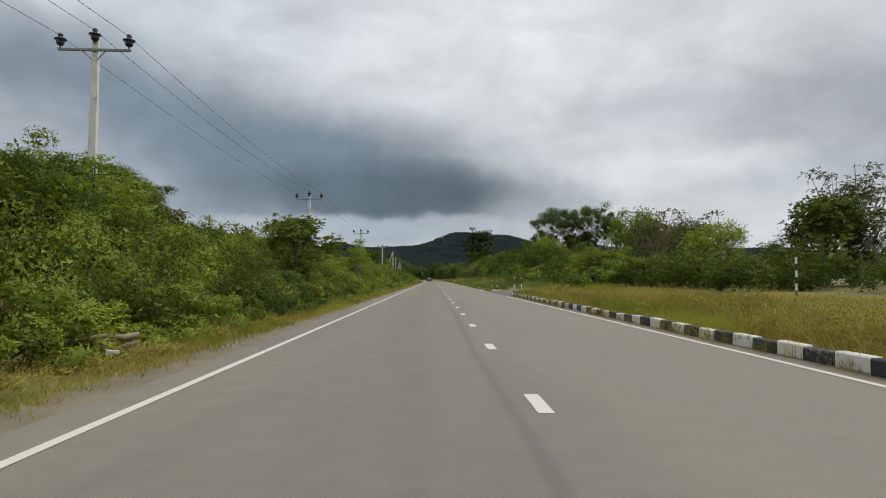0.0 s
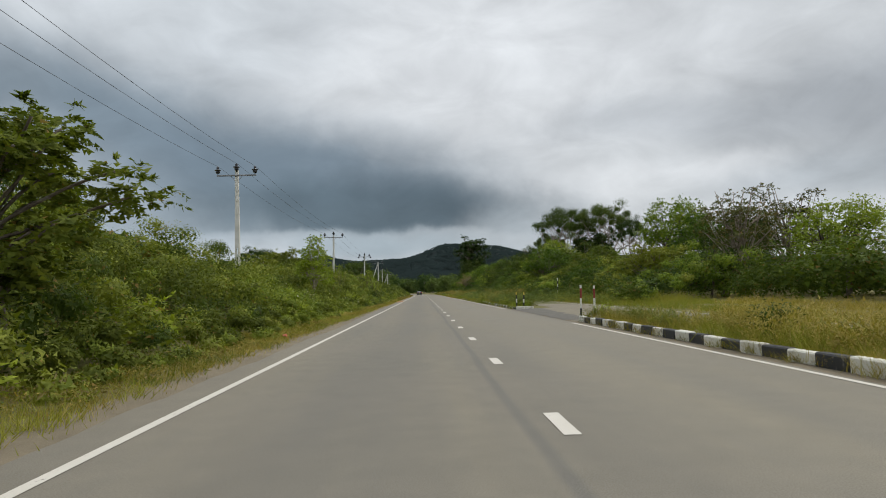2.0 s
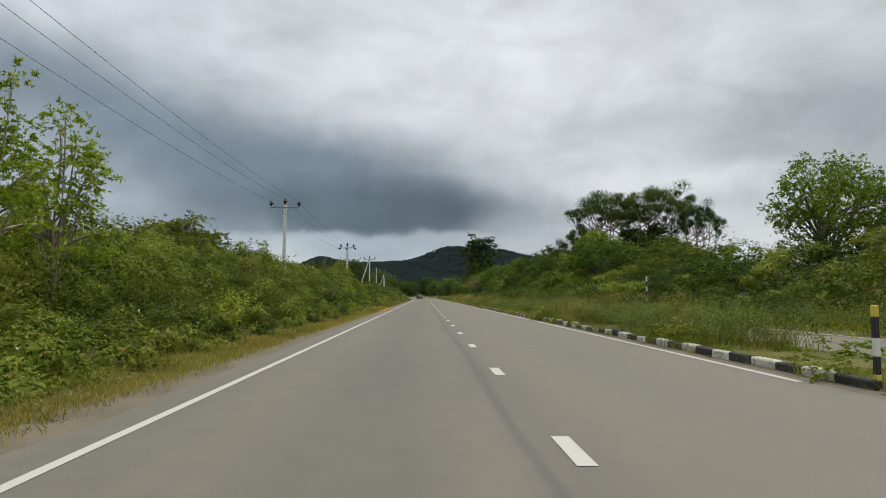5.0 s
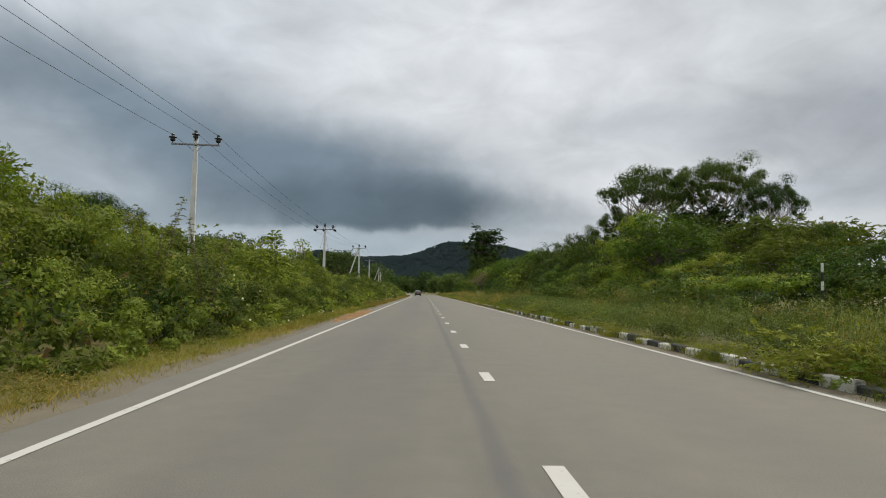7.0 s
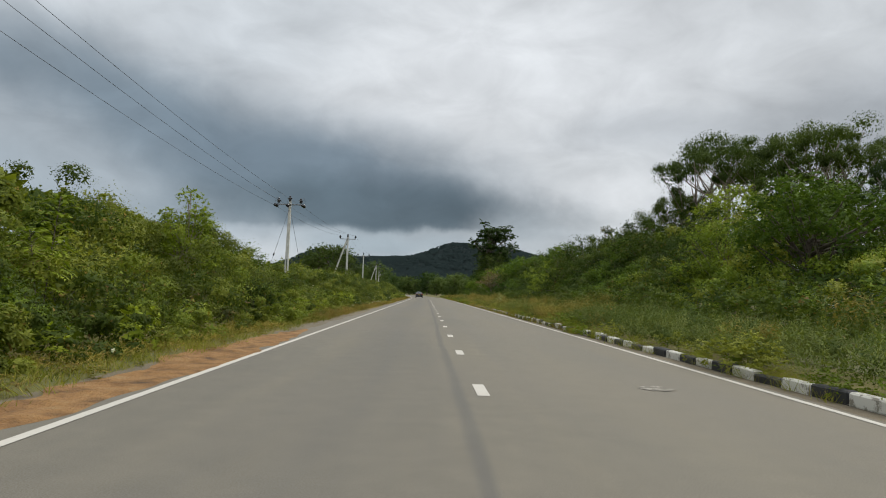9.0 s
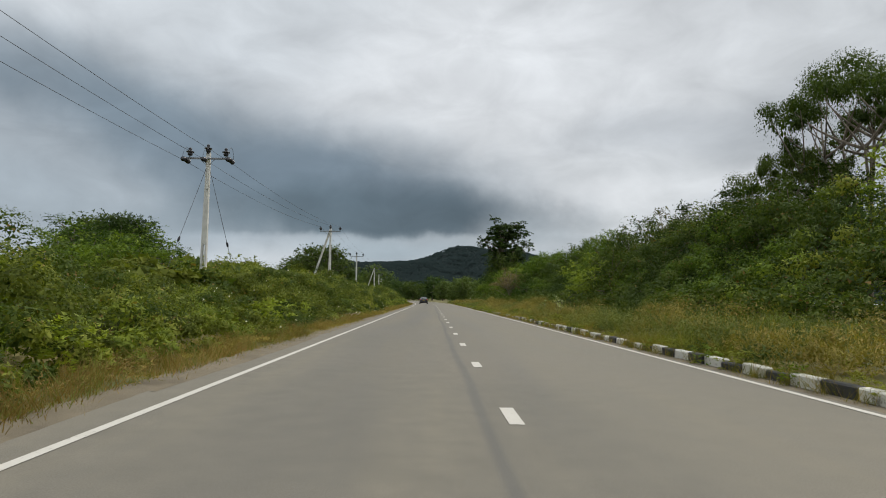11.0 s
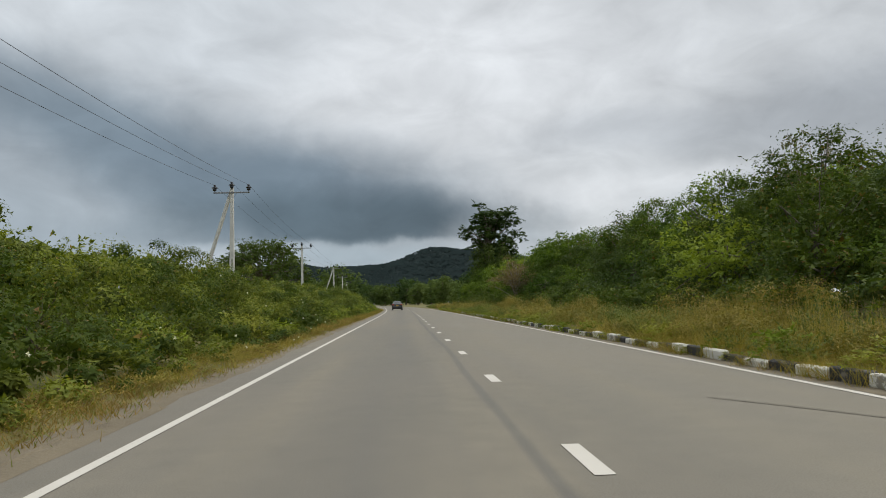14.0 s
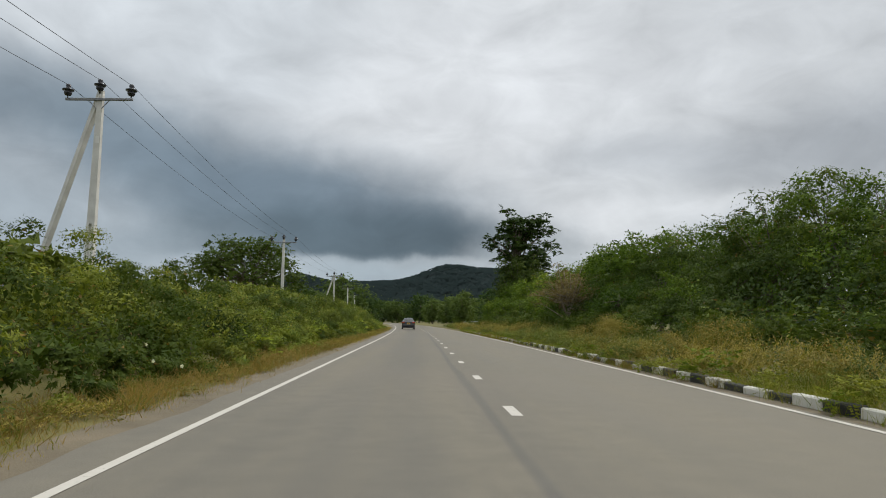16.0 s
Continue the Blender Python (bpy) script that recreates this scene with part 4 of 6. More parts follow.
def thicket_left():
    r = random.Random(4)
    kinds = ["broad", "feather", "vine", "dark", "feather", "fresh", "dark", "broad"]

    def ceiling_at(x, y):
        return 1.1 + (TOP_LEFT(y) * 1.07 - 1.2) * abs(x - bend(y)) / 8.5

    y = -6.0
    while y < 262:
        x = -r.uniform(4.7, 5.8) + bend(y)
        k = r.choice(kinds)
        h = ceiling_at(x, y) * r.uniform(0.34, 0.6)
        shrub(r, k, x, y, h, h * r.uniform(1.25, 1.75), bloom=r.random() < (0.6 if 46 < y < 75 or 140 < y < 175 else 0.12))
        y += r.uniform(4.0, 7.5)
    y = -5.0
    while y < 275:
        x = -r.uniform(6.4, 8.4) + bend(y)
        h = (ceiling_at(x, y) - max(bank(x, y), 0)) * r.uniform(0.55, 0.78)
        shrub(r, r.choice(("mid", "mid_vine", "mid_feather", "mid_dark")), x, y, h, h * r.uniform(1.1, 1.45), bloom=r.random() < 0.1)
        y += r.uniform(3.4, 6.0)
    back = []
    y = -4.0
    while y < 330:
        x = -r.uniform(9.4, 12.5) + bend(y)
        h = (ceiling_at(x, y) - max(bank(x, y), 0)) * r.uniform(0.78, 1.0)
        back.append(("coarse", x, y, h, h * r.uniform(1.1, 1.5), r.uniform(0, 6)))
        if r.random() < 0.5:
            x = -r.uniform(14, 20) + bend(y)
            h = (ceiling_at(x, y) - max(bank(x, y), 0)) * r.uniform(0.7, 0.95)
            back.append(("coarse", x, y, h, h * r.uniform(1.1, 1.5), r.uniform(0, 6)))
        y += r.uniform(3.0, 4.4)
    foot = []
    y = -6.0
    while y < 266:
        for row in range(1 + (r.random() < 0.4)):
            h = r.uniform(0.35, 0.75) if row == 0 else r.uniform(0.7, 1.1)
            foot.append((r.choice(("weed", "weed_b", "weed")), (-4.65 if row == 0 else -5.3) + r.uniform(-0.35, 0.25) + bend(y), y + r.uniform(-0.5, 0.5), h, h * r.uniform(1.4, 2.2), r.uniform(0, 6)))
        y += r.uniform(2.4, 3.8)
    # mounds of creepers and low scrub that cover the whole bank
    rg = np.random.default_rng(40)
    gy, gx = np.meshgrid(np.arange(-9, 268, 0.76), np.arange(7))
    gy, gx = np.append(gy.ravel(), np.arange(-9, 250, 0.42)), np.append(gx.ravel(), np.full(617, -0.15))
    n = gy.size
    py = gy + rg.uniform(-0.45, 0.45, n)
    px = -(4.60 + 0.76 * gx + rg.uniform(-0.42, 0.42, n))
    top = np.interp(py, np.arange(-10, 270), [TOP_LEFT(q) for q in range(-10, 270)])
    rad = (0.28 + 0.55 * rg.uniform(0, 1, n) ** 2.2) * np.clip((-px - 4.0) / 1.5, 0.42, 1.0)
    lump = np.array([noise.noise(Vector((u * 0.45, w * 0.45, 3.0))) for u, w in zip(px, py)])
    kindly = np.array([noise.noise(Vector((u * 0.30, w * 0.22, 9.0))) for u, w in zip(px, py)]) + rg.normal(0, 0.10, n) - np.where(py > 124, 0.24, 0.0)
    rise = np.clip((-px - 4.30) / 4.2, 0.02, 1.15) ** 0.68
    pz = np.maximum(top * rise * np.clip(0.92 + 0.75 * lump, 0.56, 1.12) - rad * 0.8 + rg.normal(0, 0.10, n), rad * 0.25)
    px = px + np.array([bend(q) for q in py])
    keep = (py < 205) | (rg.uniform(0, 1, n) < 0.5)
    px, py, pz, rise, kindly, rad = px[keep], py[keep], pz[keep], rise[keep], kindly[keep], rad[keep] * np.where(py[keep] < 205, 1.0, 1.3)
    n = len(px)
    centre = np.stack([px, py, pz], 1)
    # inner leaves all take the deep green: shade inside the scrub, set by colour
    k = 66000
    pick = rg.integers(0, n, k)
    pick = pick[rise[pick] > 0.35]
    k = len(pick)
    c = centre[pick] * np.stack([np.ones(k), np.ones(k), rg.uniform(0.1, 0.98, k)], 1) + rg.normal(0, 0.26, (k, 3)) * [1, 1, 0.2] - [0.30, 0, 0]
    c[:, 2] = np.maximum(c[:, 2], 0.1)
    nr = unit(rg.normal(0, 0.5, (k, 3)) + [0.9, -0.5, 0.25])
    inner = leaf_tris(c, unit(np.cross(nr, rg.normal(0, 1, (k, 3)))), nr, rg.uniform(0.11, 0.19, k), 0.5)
    tagged(new("scrub", quads_mesh("scrub", inner, LEAF_DEEP, 3)), "inner leaves of the roadside scrub, darkened in colour for shade", "undergrowth", kind="stuff")
    order = np.argsort(kindly)
    for mat, lo, hi in ((LEAF_DEEP, 0.0, 0.27), (LEAF_SHRUB, 0.27, 0.50), (LEAF_FEATHER, 0.50, 0.78), (LEAF_VINE, 0.78, 1.0)):
        own = order[int(lo * n):int(hi * n)]
        leaves = mound_leaves(rg, centre[own], rad[own], [0.25, -0.15, 0.35], ((195, 0.062, 0.44, (0.78, 1.10)), (66, 0.115, 0.55, (0.45, 0.82))))
        tagged(new("scrub", quads_mesh("scrub", leaves, mat, 3)), "mounds of creepers and scrub covering the bank", "undergrowth", kind="stuff")
    # lower leaves and old twigs under the mounds, shade put into their darker colours
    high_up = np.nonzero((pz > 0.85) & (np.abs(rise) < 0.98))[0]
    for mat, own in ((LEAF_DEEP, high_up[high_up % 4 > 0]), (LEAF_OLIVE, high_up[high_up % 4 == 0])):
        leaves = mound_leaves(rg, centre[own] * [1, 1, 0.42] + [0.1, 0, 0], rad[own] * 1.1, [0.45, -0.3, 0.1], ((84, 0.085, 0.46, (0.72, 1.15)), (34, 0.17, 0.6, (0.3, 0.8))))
        tagged(new("scrub", quads_mesh("scrub", leaves, mat, 3)), "lower leaves and old twigs at the scrub's foot, shade put into their colour", "undergrowth", kind="stuff")
    # the closed mass of taller scrub behind them, two layers of mounds deep
    gy, gx, gz = (a.ravel() for a in np.meshgrid(np.arange(-9, 262, 0.95), np.arange(6), (0.55, 0.93)))
    m = gy.size
    by = gy + rg.uniform(-0.5, 0.5, m)
    bx = 9.6 + 0.95 * gx + rg.uniform(-0.5, 0.5, m)
    brad = rg.uniform(0.42, 0.85, m)
    swell = np.array([noise.noise(Vector((u * 0.35, w * 0.35, 5.0))) for u, w in zip(bx, by)])
    high = 1.1 + (np.interp(by, np.arange(-10, 270), [TOP_LEFT(q) for q in range(-10, 270)]) * 0.98 - 1.2) * bx / 8.5
    bz = np.maximum(high * np.clip(0.97 + 0.32 * swell, 0.80, 1.05) * gz - brad * 0.75, brad * 0.3)
    mass = np.stack([-bx + np.array([bend(q) for q in by]), by, bz], 1)
    sort = np.argsort(swell + rg.normal(0, 0.2, m))
    for mat, lo, hi in ((LEAF_DEEP, 0.0, 0.5), (LEAF_SHRUB, 0.5, 0.8), (LEAF_FEATHER, 0.8, 1.0)):
        own = sort[int(lo * m):int(hi * m)]
        leaves = mound_leaves(rg, mass[own], brad[own], [0.35, -0.25, 0.35], ((64, 0.125, 0.5, (0.7, 1.12)), (40, 0.40, 0.75, (0.2, 0.72))))
        tagged(new("scrub", quads_mesh("scrub", leaves, mat, 3)), "dense taller scrub along the top of the bank", "undergrowth", kind="stuff")
    y = -6.0
    while y < 250:
        h = r.uniform(0.08, 0.26) + (0.10 if y > 118 and r.random() < 0.3 else 0)
        foot.append(("tuft_dry" if r.random() < (0.6 if y > 118 else 0.3) else "tuft", -r.uniform(3.4, 4.7) + bend(y), y, h, h * r.uniform(1.6, 3.0), r.uniform(0, 6)))
        y += r.uniform(0.16, 0.5)
    # small white flowers scattered over the scrub
    spots = centre[((py > 46) & (py < 63)) | ((py > 84) & (py < 100)) | ((py > 128) & (py < 178))]
    spots = spots[rg.integers(0, len(spots), 120)]
    out = unit(rg.normal(0, 0.5, spots.shape) + [0.7, -0.4, 0.5])
    c = spots + out * rg.uniform(0.42, 0.62, (len(spots), 1))
    petals = []
    for j in range(5):
        al = unit(np.tile([[math.cos(1.2566 * j), 0.35, math.sin(1.2566 * j)]], (len(c), 1)) + rg.normal(0, 0.2, c.shape))
        petals.append(leaf_quads(c, al, out, np.full(len(c), 0.036), 0.8))
    tagged(new("blossoms", quads_mesh("blossoms", np.concatenate(petals), PETAL)), "small white flowers scattered over the scrub", "flowers", kind="stuff")
    growth("weeds", "low leafy weeds at the shrubs' feet", foot)
    growth("thicket", "dense thicket of shrubs behind the roadside row", back)


thicket_left()


# ---------------------------------------------------------------- trees
def tree_mesh(seed, kind, h, spread, leaf, mat, tips_n, twigs, per, size, wide=0.5, trunk_r=0.22, clump=0.9, bare=0.0):
    """Trunk with limbs, and a crown of leafy twigs at the limbs' ends."""
    rg = np.random.default_rng(seed)
    fork = {"umbrella": 0.38, "round": 0.25, "tall": 0.30, "open": 0.30, "bushy": 0.3}[kind]
    top = np.array([rg.normal(0, 0.05) * h, rg.normal(0, 0.05) * h, h * (fork + 0.28 if kind != "tall" else 0.9)])
    s = np.linspace(0, 1, 7)[:, None]
    trunk = top * s + np.concatenate([[[0, 0, -0.4]], rg.normal(0, 0.012 * h, (5, 3)), [[0, 0, 0]]])
    tubes = [tube(trunk, np.linspace(trunk_r, trunk_r * 0.4, 7), 7)]
    tips = []
    for i in range(tips_n):
        a = i * 2.39996 + rg.normal(0, 0.3)
        f = math.sqrt((i + 0.6) / tips_n)
        if kind == "umbrella":
            rad = spread * f * rg.uniform(0.85, 1.05)
            z = h * (0.97 - 0.27 * f * f + rg.normal(0, 0.055))
        elif kind == "tall":
            z = h * rg.uniform(0.36, 1.0)
            rad = spread * (1.05 - 0.70 * abs(z / h - 0.72) / 0.36) * rg.uniform(0.4, 1.0)
        elif kind == "open":
            rad = spread * f * rg.uniform(0.7, 1.1)
            z = h * (0.95 - 0.35 * f * f + rg.normal(0, 0.10))
        elif kind == "bushy":
            u = rg.uniform(-0.95, 1.0)
            rad = spread * math.sqrt(max(1 - max(u, 0.0) ** 2 * 0.92, 0.05)) * rg.uniform(0.35, 1.0)
            z = h * (0.50 + 0.42 * u)
        else:
            u = rg.uniform(-0.35, 1.0)
            rad = spread * math.sqrt(max(1 - u * u * 0.92, 0.05)) * rg.uniform(0.62, 1.0)
            z = h * (0.58 + 0.40 * u)
        tip = np.array([math.cos(a) * rad, math.sin(a) * rad, z])
        st = trunk[int(np.clip(rg.integers(2, 7), 2, 6))] if kind != "tall" else np.array([*(top[:2] * z / h * 0.8), z * 0.72])
        mid = st * 0.45 + tip * 0.55 + np.array([0, 0, -0.06 * h if kind == "umbrella" else 0.02 * h]) + rg.normal(0, 0.03 * h, 3)
        t = np.linspace(0, 1, 5)[:, None]
        path = (1 - t) ** 2 * st + 2 * t * (1 - t) * mid + t * t * tip
        r0 = trunk_r * rg.uniform(0.25, 0.5)
        if kind != "bushy" or i % 3 == 0:
            tubes.append(tube(path, np.linspace(r0, 0.02, 5), 3 if kind == "bushy" else 4))
        if rg.random() >= bare:
            tips.append(tip)
        if rg.random() < 0.7:
            tips.append(path[3] + rg.normal(0, clump * 0.5, 3))
    tips = np.array(tips)
    n = len(tips) * twigs
    base = np.repeat(tips, twigs, 0)
    flat = {"umbrella": 0.48, "round": 0.8, "tall": 0.75, "open": 0.55, "bushy": 0.72}[kind]
    out = unit(rg.normal(0, 1, (n, 3)) * [1, 1, flat])
    scale = np.repeat(rg.uniform(0.6, 1.25, len(tips)), twigs)
    start = base + out * (clump * rg.uniform(0.35, 0.95, n) * scale)[:, None] * [1, 1, flat]
    head = unit(out * [1, 1, 0.6] + rg.normal(0, 0.3, out.shape) + [0, 0, 0.3])
    v = sprays(rg, start, head, rg.uniform(0.4, 1.0, n) ** 1.8 * clump * (0.8 if kind in ("open", "tall") else 0.75), rg.uniform(0.1, 0.8, n), per, size, wide, 0.9, None if kind == "open" else out)
    v = [v]
    if kind in ("bushy", "round"):
        v.append(mound_leaves(rg, tips, clump * 0.85 * scale[::twigs], [0, 0, 0.3], ((40 if size < 0.2 else 16, size * 0.85, wide, (0.25, 1.35)),), flat))
    # old leaves inside each clump make it dense
    deep = 40 if spread > 5 else 18 if size < 0.5 else 8
    k = len(tips) * deep
    c = np.repeat(tips, deep, 0) + rg.normal(0, clump * 0.27, (k, 3)) * [1, 1, flat]
    nr = unit(rg.normal(0, 0.6, (k, 3)) + [0, 0, 0.8])
    v.append(leaf_tris(c, unit(np.cross(nr, rg.normal(0, 1, (k, 3)))), nr, rg.uniform(0.16, 0.27, k) * clump, 0.65, unit(c - np.repeat(tips, deep, 0) + [0, 0, 0.2 * clump])))
    if kind in ("bushy", "round"):
        k = 420
        c = unit(rg.normal(0, 1, (k, 3))) * rg.uniform(0.2, 0.8, (k, 1)) * [spread * 0.75, spread * 0.8, h * 0.36] + [0, 0, h * (0.46 if kind == "bushy" else 0.62)]
        al = unit(rg.normal(0, 1, (k, 3)))
        v.append(leaf_tris(c, al, unit(np.cross(al, rg.normal(0, 1, (k, 3)))), rg.uniform(0.18, 0.30, k) * (1.0 if size < 0.5 else 2.2), 0.7, unit(c - [0, 0, h * 0.3])))
    return quads_mesh("crown", np.concatenate(v), mat, 3), join_tubes("trunk", tubes, PALE_BARK if kind in ("umbrella", "open") else BARK)


def umbrella_mesh(seed, h, spread, boughs):
    """Broad tree: a few long rising limbs, each forking to rounded, flattened clumps with sky between them."""
    rg = np.random.default_rng(seed)
    fork = np.array([0.1, 0.0, h * 0.30])
    tubes = [tube(np.array([[0, 0, -0.4], [0.05, 0.03, h * 0.15], fork]), [0.36, 0.30, 0.26], 8)]
    tips, rads = [], []
    t = np.linspace(0, 1, 6)[:, None]
    for i in range(boughs):
        a = i * 2.39996 + rg.normal(0, 0.15)
        f = math.sqrt((i + 0.35) / boughs)
        elbow = np.array([math.cos(a) * spread * 0.55 * f, math.sin(a) * spread * 0.55 * f, h * (0.68 - 0.10 * f * f + rg.normal(0, 0.03))])
        mid = fork * 0.5 + elbow * 0.5 + [0, 0, -0.05 * h] + rg.normal(0, 0.02 * h, 3)
        tubes.append(tube((1 - t) ** 2 * fork + 2 * t * (1 - t) * mid + t * t * elbow, np.linspace(0.17, 0.085, 6), 6))
        for j in range(4):
            b = a + (j - 1.5) * 0.55 / max(f, 0.4) + rg.normal(0, 0.12)
            g = f * rg.uniform(0.72, 1.12)
            tip = np.array([math.cos(b) * spread * g, math.sin(b) * spread * g, h * (0.93 - 0.19 * g * g + rg.normal(0, 0.035) - 0.07 * (j == 3))])
            r = rg.uniform(0.85, 1.75)
            foot = tip - [0, 0, r * 0.25]
            mid = elbow * 0.45 + foot * 0.55 + [0, 0, -0.03 * h] + rg.normal(0, 0.015 * h, 3)
            way_up = (1 - t) ** 2 * elbow + 2 * t * (1 - t) * mid + t * t * foot
            tubes.append(tube(way_up, np.linspace(0.085, 0.025, 6), 5))
            tips.append(tip), rads.append(r)
            if rg.random() < 0.45:
                tips.append(way_up[4] + rg.normal(0, 0.5, 3)), rads.append(r * rg.uniform(0.35, 0.6))
    tips, rads = np.array(tips), np.array(rads)
    v = [mound_leaves(rg, tips, rads, [0, 0, 0.55], ((430, 0.145, 0.48, (0.62, 1.10)), (80, 0.28, 0.6, (0.3, 0.7))), 0.55)]
    return quads_mesh("crown", np.concatenate(v), LEAF_DARK, 3), join_tubes("trunk", tubes, PALE_BARK)


def frond_mesh(seed, h, stems, fronds, length, leaflet, low, rise, mat):
    """Slender stems with drooping fronds of paired leaflets."""
    rg = np.random.default_rng(seed)
    tubes, got = [], []
    for k in range(stems):
        a = k * 2.4 + rg.uniform(0, 1)
        lean = rg.uniform(0.10, 0.30) * h if stems > 1 else 0.05 * h
        top = np.array([math.cos(a) * lean, math.sin(a) * lean, h * (1.0 if k == 0 else rg.uniform(0.72, 0.95))])
        s = np.linspace(0, 1, 6)[:, None]
        stem = top * np.concatenate([s ** 1.5, s ** 1.5, s], 1) - np.array([0, 0, 0.3]) * (1 - s)
        tubes.append(tube(stem, np.linspace(0.012 * h / (1 + 0.3 * stems), 0.005, 6), 5))
        for i in range(fronds):
            f = low + (1 - low) * (i + rg.uniform(0, 0.8)) / fronds
            st = np.array([np.interp(f, s[:, 0], stem[:, j]) for j in range(3)])
            b = i * 2.39996 + rg.normal(0, 0.3)
            el = rise * (0.55 + 0.75 * (f - low) / (1 - low)) + rg.normal(0, 0.12)
            ln = length * rg.uniform(0.75, 1.15) * (1.0 - 0.45 * max(0.0, (f - 0.86) / 0.14))
            t = np.linspace(0.0, 1.0, 21)[:, None]
            flat = np.array([math.cos(b), math.sin(b), 0])
            curve = st + ln * (flat * math.cos(el) * t + np.array([0, 0, 1]) * (math.sin(el) * t - 0.55 * t * t))
            tubes.append(tube(curve[::5], np.linspace(0.006, 0.002, 5), 3))
            tan = unit(np.gradient(curve, axis=0))
            side = unit(np.cross(tan, [0, 0, 1]))
            up = unit(np.cross(side, tan))
            for sg in (-1, 1):
                al = unit(side * sg + tan * 0.45 - [0, 0, 0.22] + rg.normal(0, 0.12, tan.shape))[2:]
                nr = unit(up + rg.normal(0, 0.2, tan.shape))[2:]
                nr = unit(nr - al * np.sum(nr * al, 1)[:, None])
                size = leaflet * (1.05 - 0.45 * np.abs(t[2:, 0] - 0.55) / 0.55) * rg.uniform(0.85, 1.15, 19)
                got.append(leaf_tris(curve[2:] + al * size[:, None] * 0.4, al, nr, size, 0.36, unit(nr + [0, 0, 0.4])))
    return quads_mesh("crown", np.concatenate(got), mat, 3), join_tubes("trunk", tubes, BARK)


TREES = {
    "frond": frond_mesh(31, 3.4, 1, 52, 0.82, 0.15, 0.46, 0.75, LEAF_FRESH),
    "frond_b": frond_mesh(32, 3.0, 2, 30, 0.66, 0.14, 0.52, 0.70, LEAF_FRESH),
    "wand": frond_mesh(33, 3.0, 7, 34, 0.20, 0.055, 0.40, 0.60, LEAF_FEATHER),
    "umbrella": umbrella_mesh(1, 12.0, 8.0, 11),
    "round": tree_mesh(2, "round", 8.0, 3.0, 0, LEAF_TREE, 38, 14, 11, 0.235, 0.55, 0.2, 0.9),
    "round_b": tree_mesh(3, "round", 7.0, 3.4, 0, LEAF_LUSH, 44, 11, 10, 0.165, 0.5, 0.18, 0.9),
    "open": tree_mesh(4, "open", 8.0, 3.6, 0, LEAF_OLIVE, 44, 9, 11, 0.17, 0.45, 0.17, 0.8, 0.2),
    "tall": tree_mesh(5, "tall", 16.0, 4.0, 0, LEAF_DARK, 60, 12, 10, 0.34, 0.55, 0.36, 1.0),
    "dome": tree_mesh(6, "round", 8.0, 5.0, 0, LEAF_DARK, 64, 10, 9, 0.25, 0.55, 0.3, 1.3),
    "thicket": tree_mesh(7, "umbrella", 6.0, 3.4, 0, LEAF_FEATHER, 34, 15, 13, 0.20, 0.38, 0.13, 1.0),
    "bushy": tree_mesh(15, "bushy", 6.0, 2.7, 0, LEAF_TREE, 38, 9, 10, 0.115, 0.5, 0.13, 0.80),
    "bushy_b": tree_mesh(16, "bushy", 6.0, 2.9, 0, LEAF_LUSH, 38, 9, 10, 0.115, 0.48, 0.13, 0.82),
    "layered": tree_mesh(17, "bushy", 6.0, 3.0, 0, LEAF_LUSH, 34, 9, 12, 0.12, 0.42, 0.13, 0.95),
    "wall": tree_mesh(18, "bushy", 9.0, 3.6, 0, LEAF_TREE, 74, 5, 9, 0.145, 0.5, 0.16, 0.85),
    "wall_b": tree_mesh(19, "bushy", 9.0, 3.8, 0, LEAF_LUSH, 74, 5, 9, 0.14, 0.46, 0.16, 0.9),
    "wood": tree_mesh(23, "bushy", 9.0, 3.7, 0, LEAF_LUSH, 40, 6, 7, 0.26, 0.55, 0.16, 1.1),
    "cone": tree_mesh(21, "tall", 4.0, 1.4, 0, LEAF_SHRUB, 34, 16, 13, 0.10, 0.5, 0.06, 0.45),
    "sapling": tree_mesh(9, "open", 4.6, 1.5, 0, LEAF_FRESH, 24, 14, 16, 0.12, 0.38, 0.07, 0.55),
    "bare": tree_mesh(10, "open", 6.0, 2.6, 0, LEAF_DRY, 40, 13, 7, 0.13, 0.4, 0.10, 0.7, 0.2),
    "far": tree_mesh(14, "bushy", 8.0, 3.8, 0, LEAF_FAR, 22, 4, 6, 0.55, 0.6, 0.22, 1.3),
}
TREE_LABEL = {"frond": "slender fresh-green sapling with drooping feathery fronds", "frond_b": "small fresh-green sapling with arching feathery fronds", "wand": "spray of long thin upright shoots above the scrub", "umbrella": "broad umbrella-crowned tree with layered dark foliage", "round": "dark green rounded tree above the shrubs", "round_b": "mid-green bushy tree above the shrubs", "open": "thin dry olive-brown tree with visible pale branches", "tall": "tall dark tree standing alone beside the road", "dome": "wide dome-shaped dark green tree", "thicket": "feathery flat-topped thicket tree beside the service road", "bushy": "dense dark green thicket tree leafy to the ground", "bushy_b": "dense yellow-green thicket tree leafy to the ground", "wall": "high dense dark green tree of the roadside wood", "wall_b": "high dense bright green tree of the roadside wood", "wood": "high green tree of the far roadside wood", "cone": "upright bushy young tree rising from the thicket", "layered": "thicket tree with layered drooping sprays of leaves", "sapling": "young light green sapling above the thicket", "bare": "dry half-bare brownish tree", "far": "distant green tree near the road's bend"}
BUILT = {}
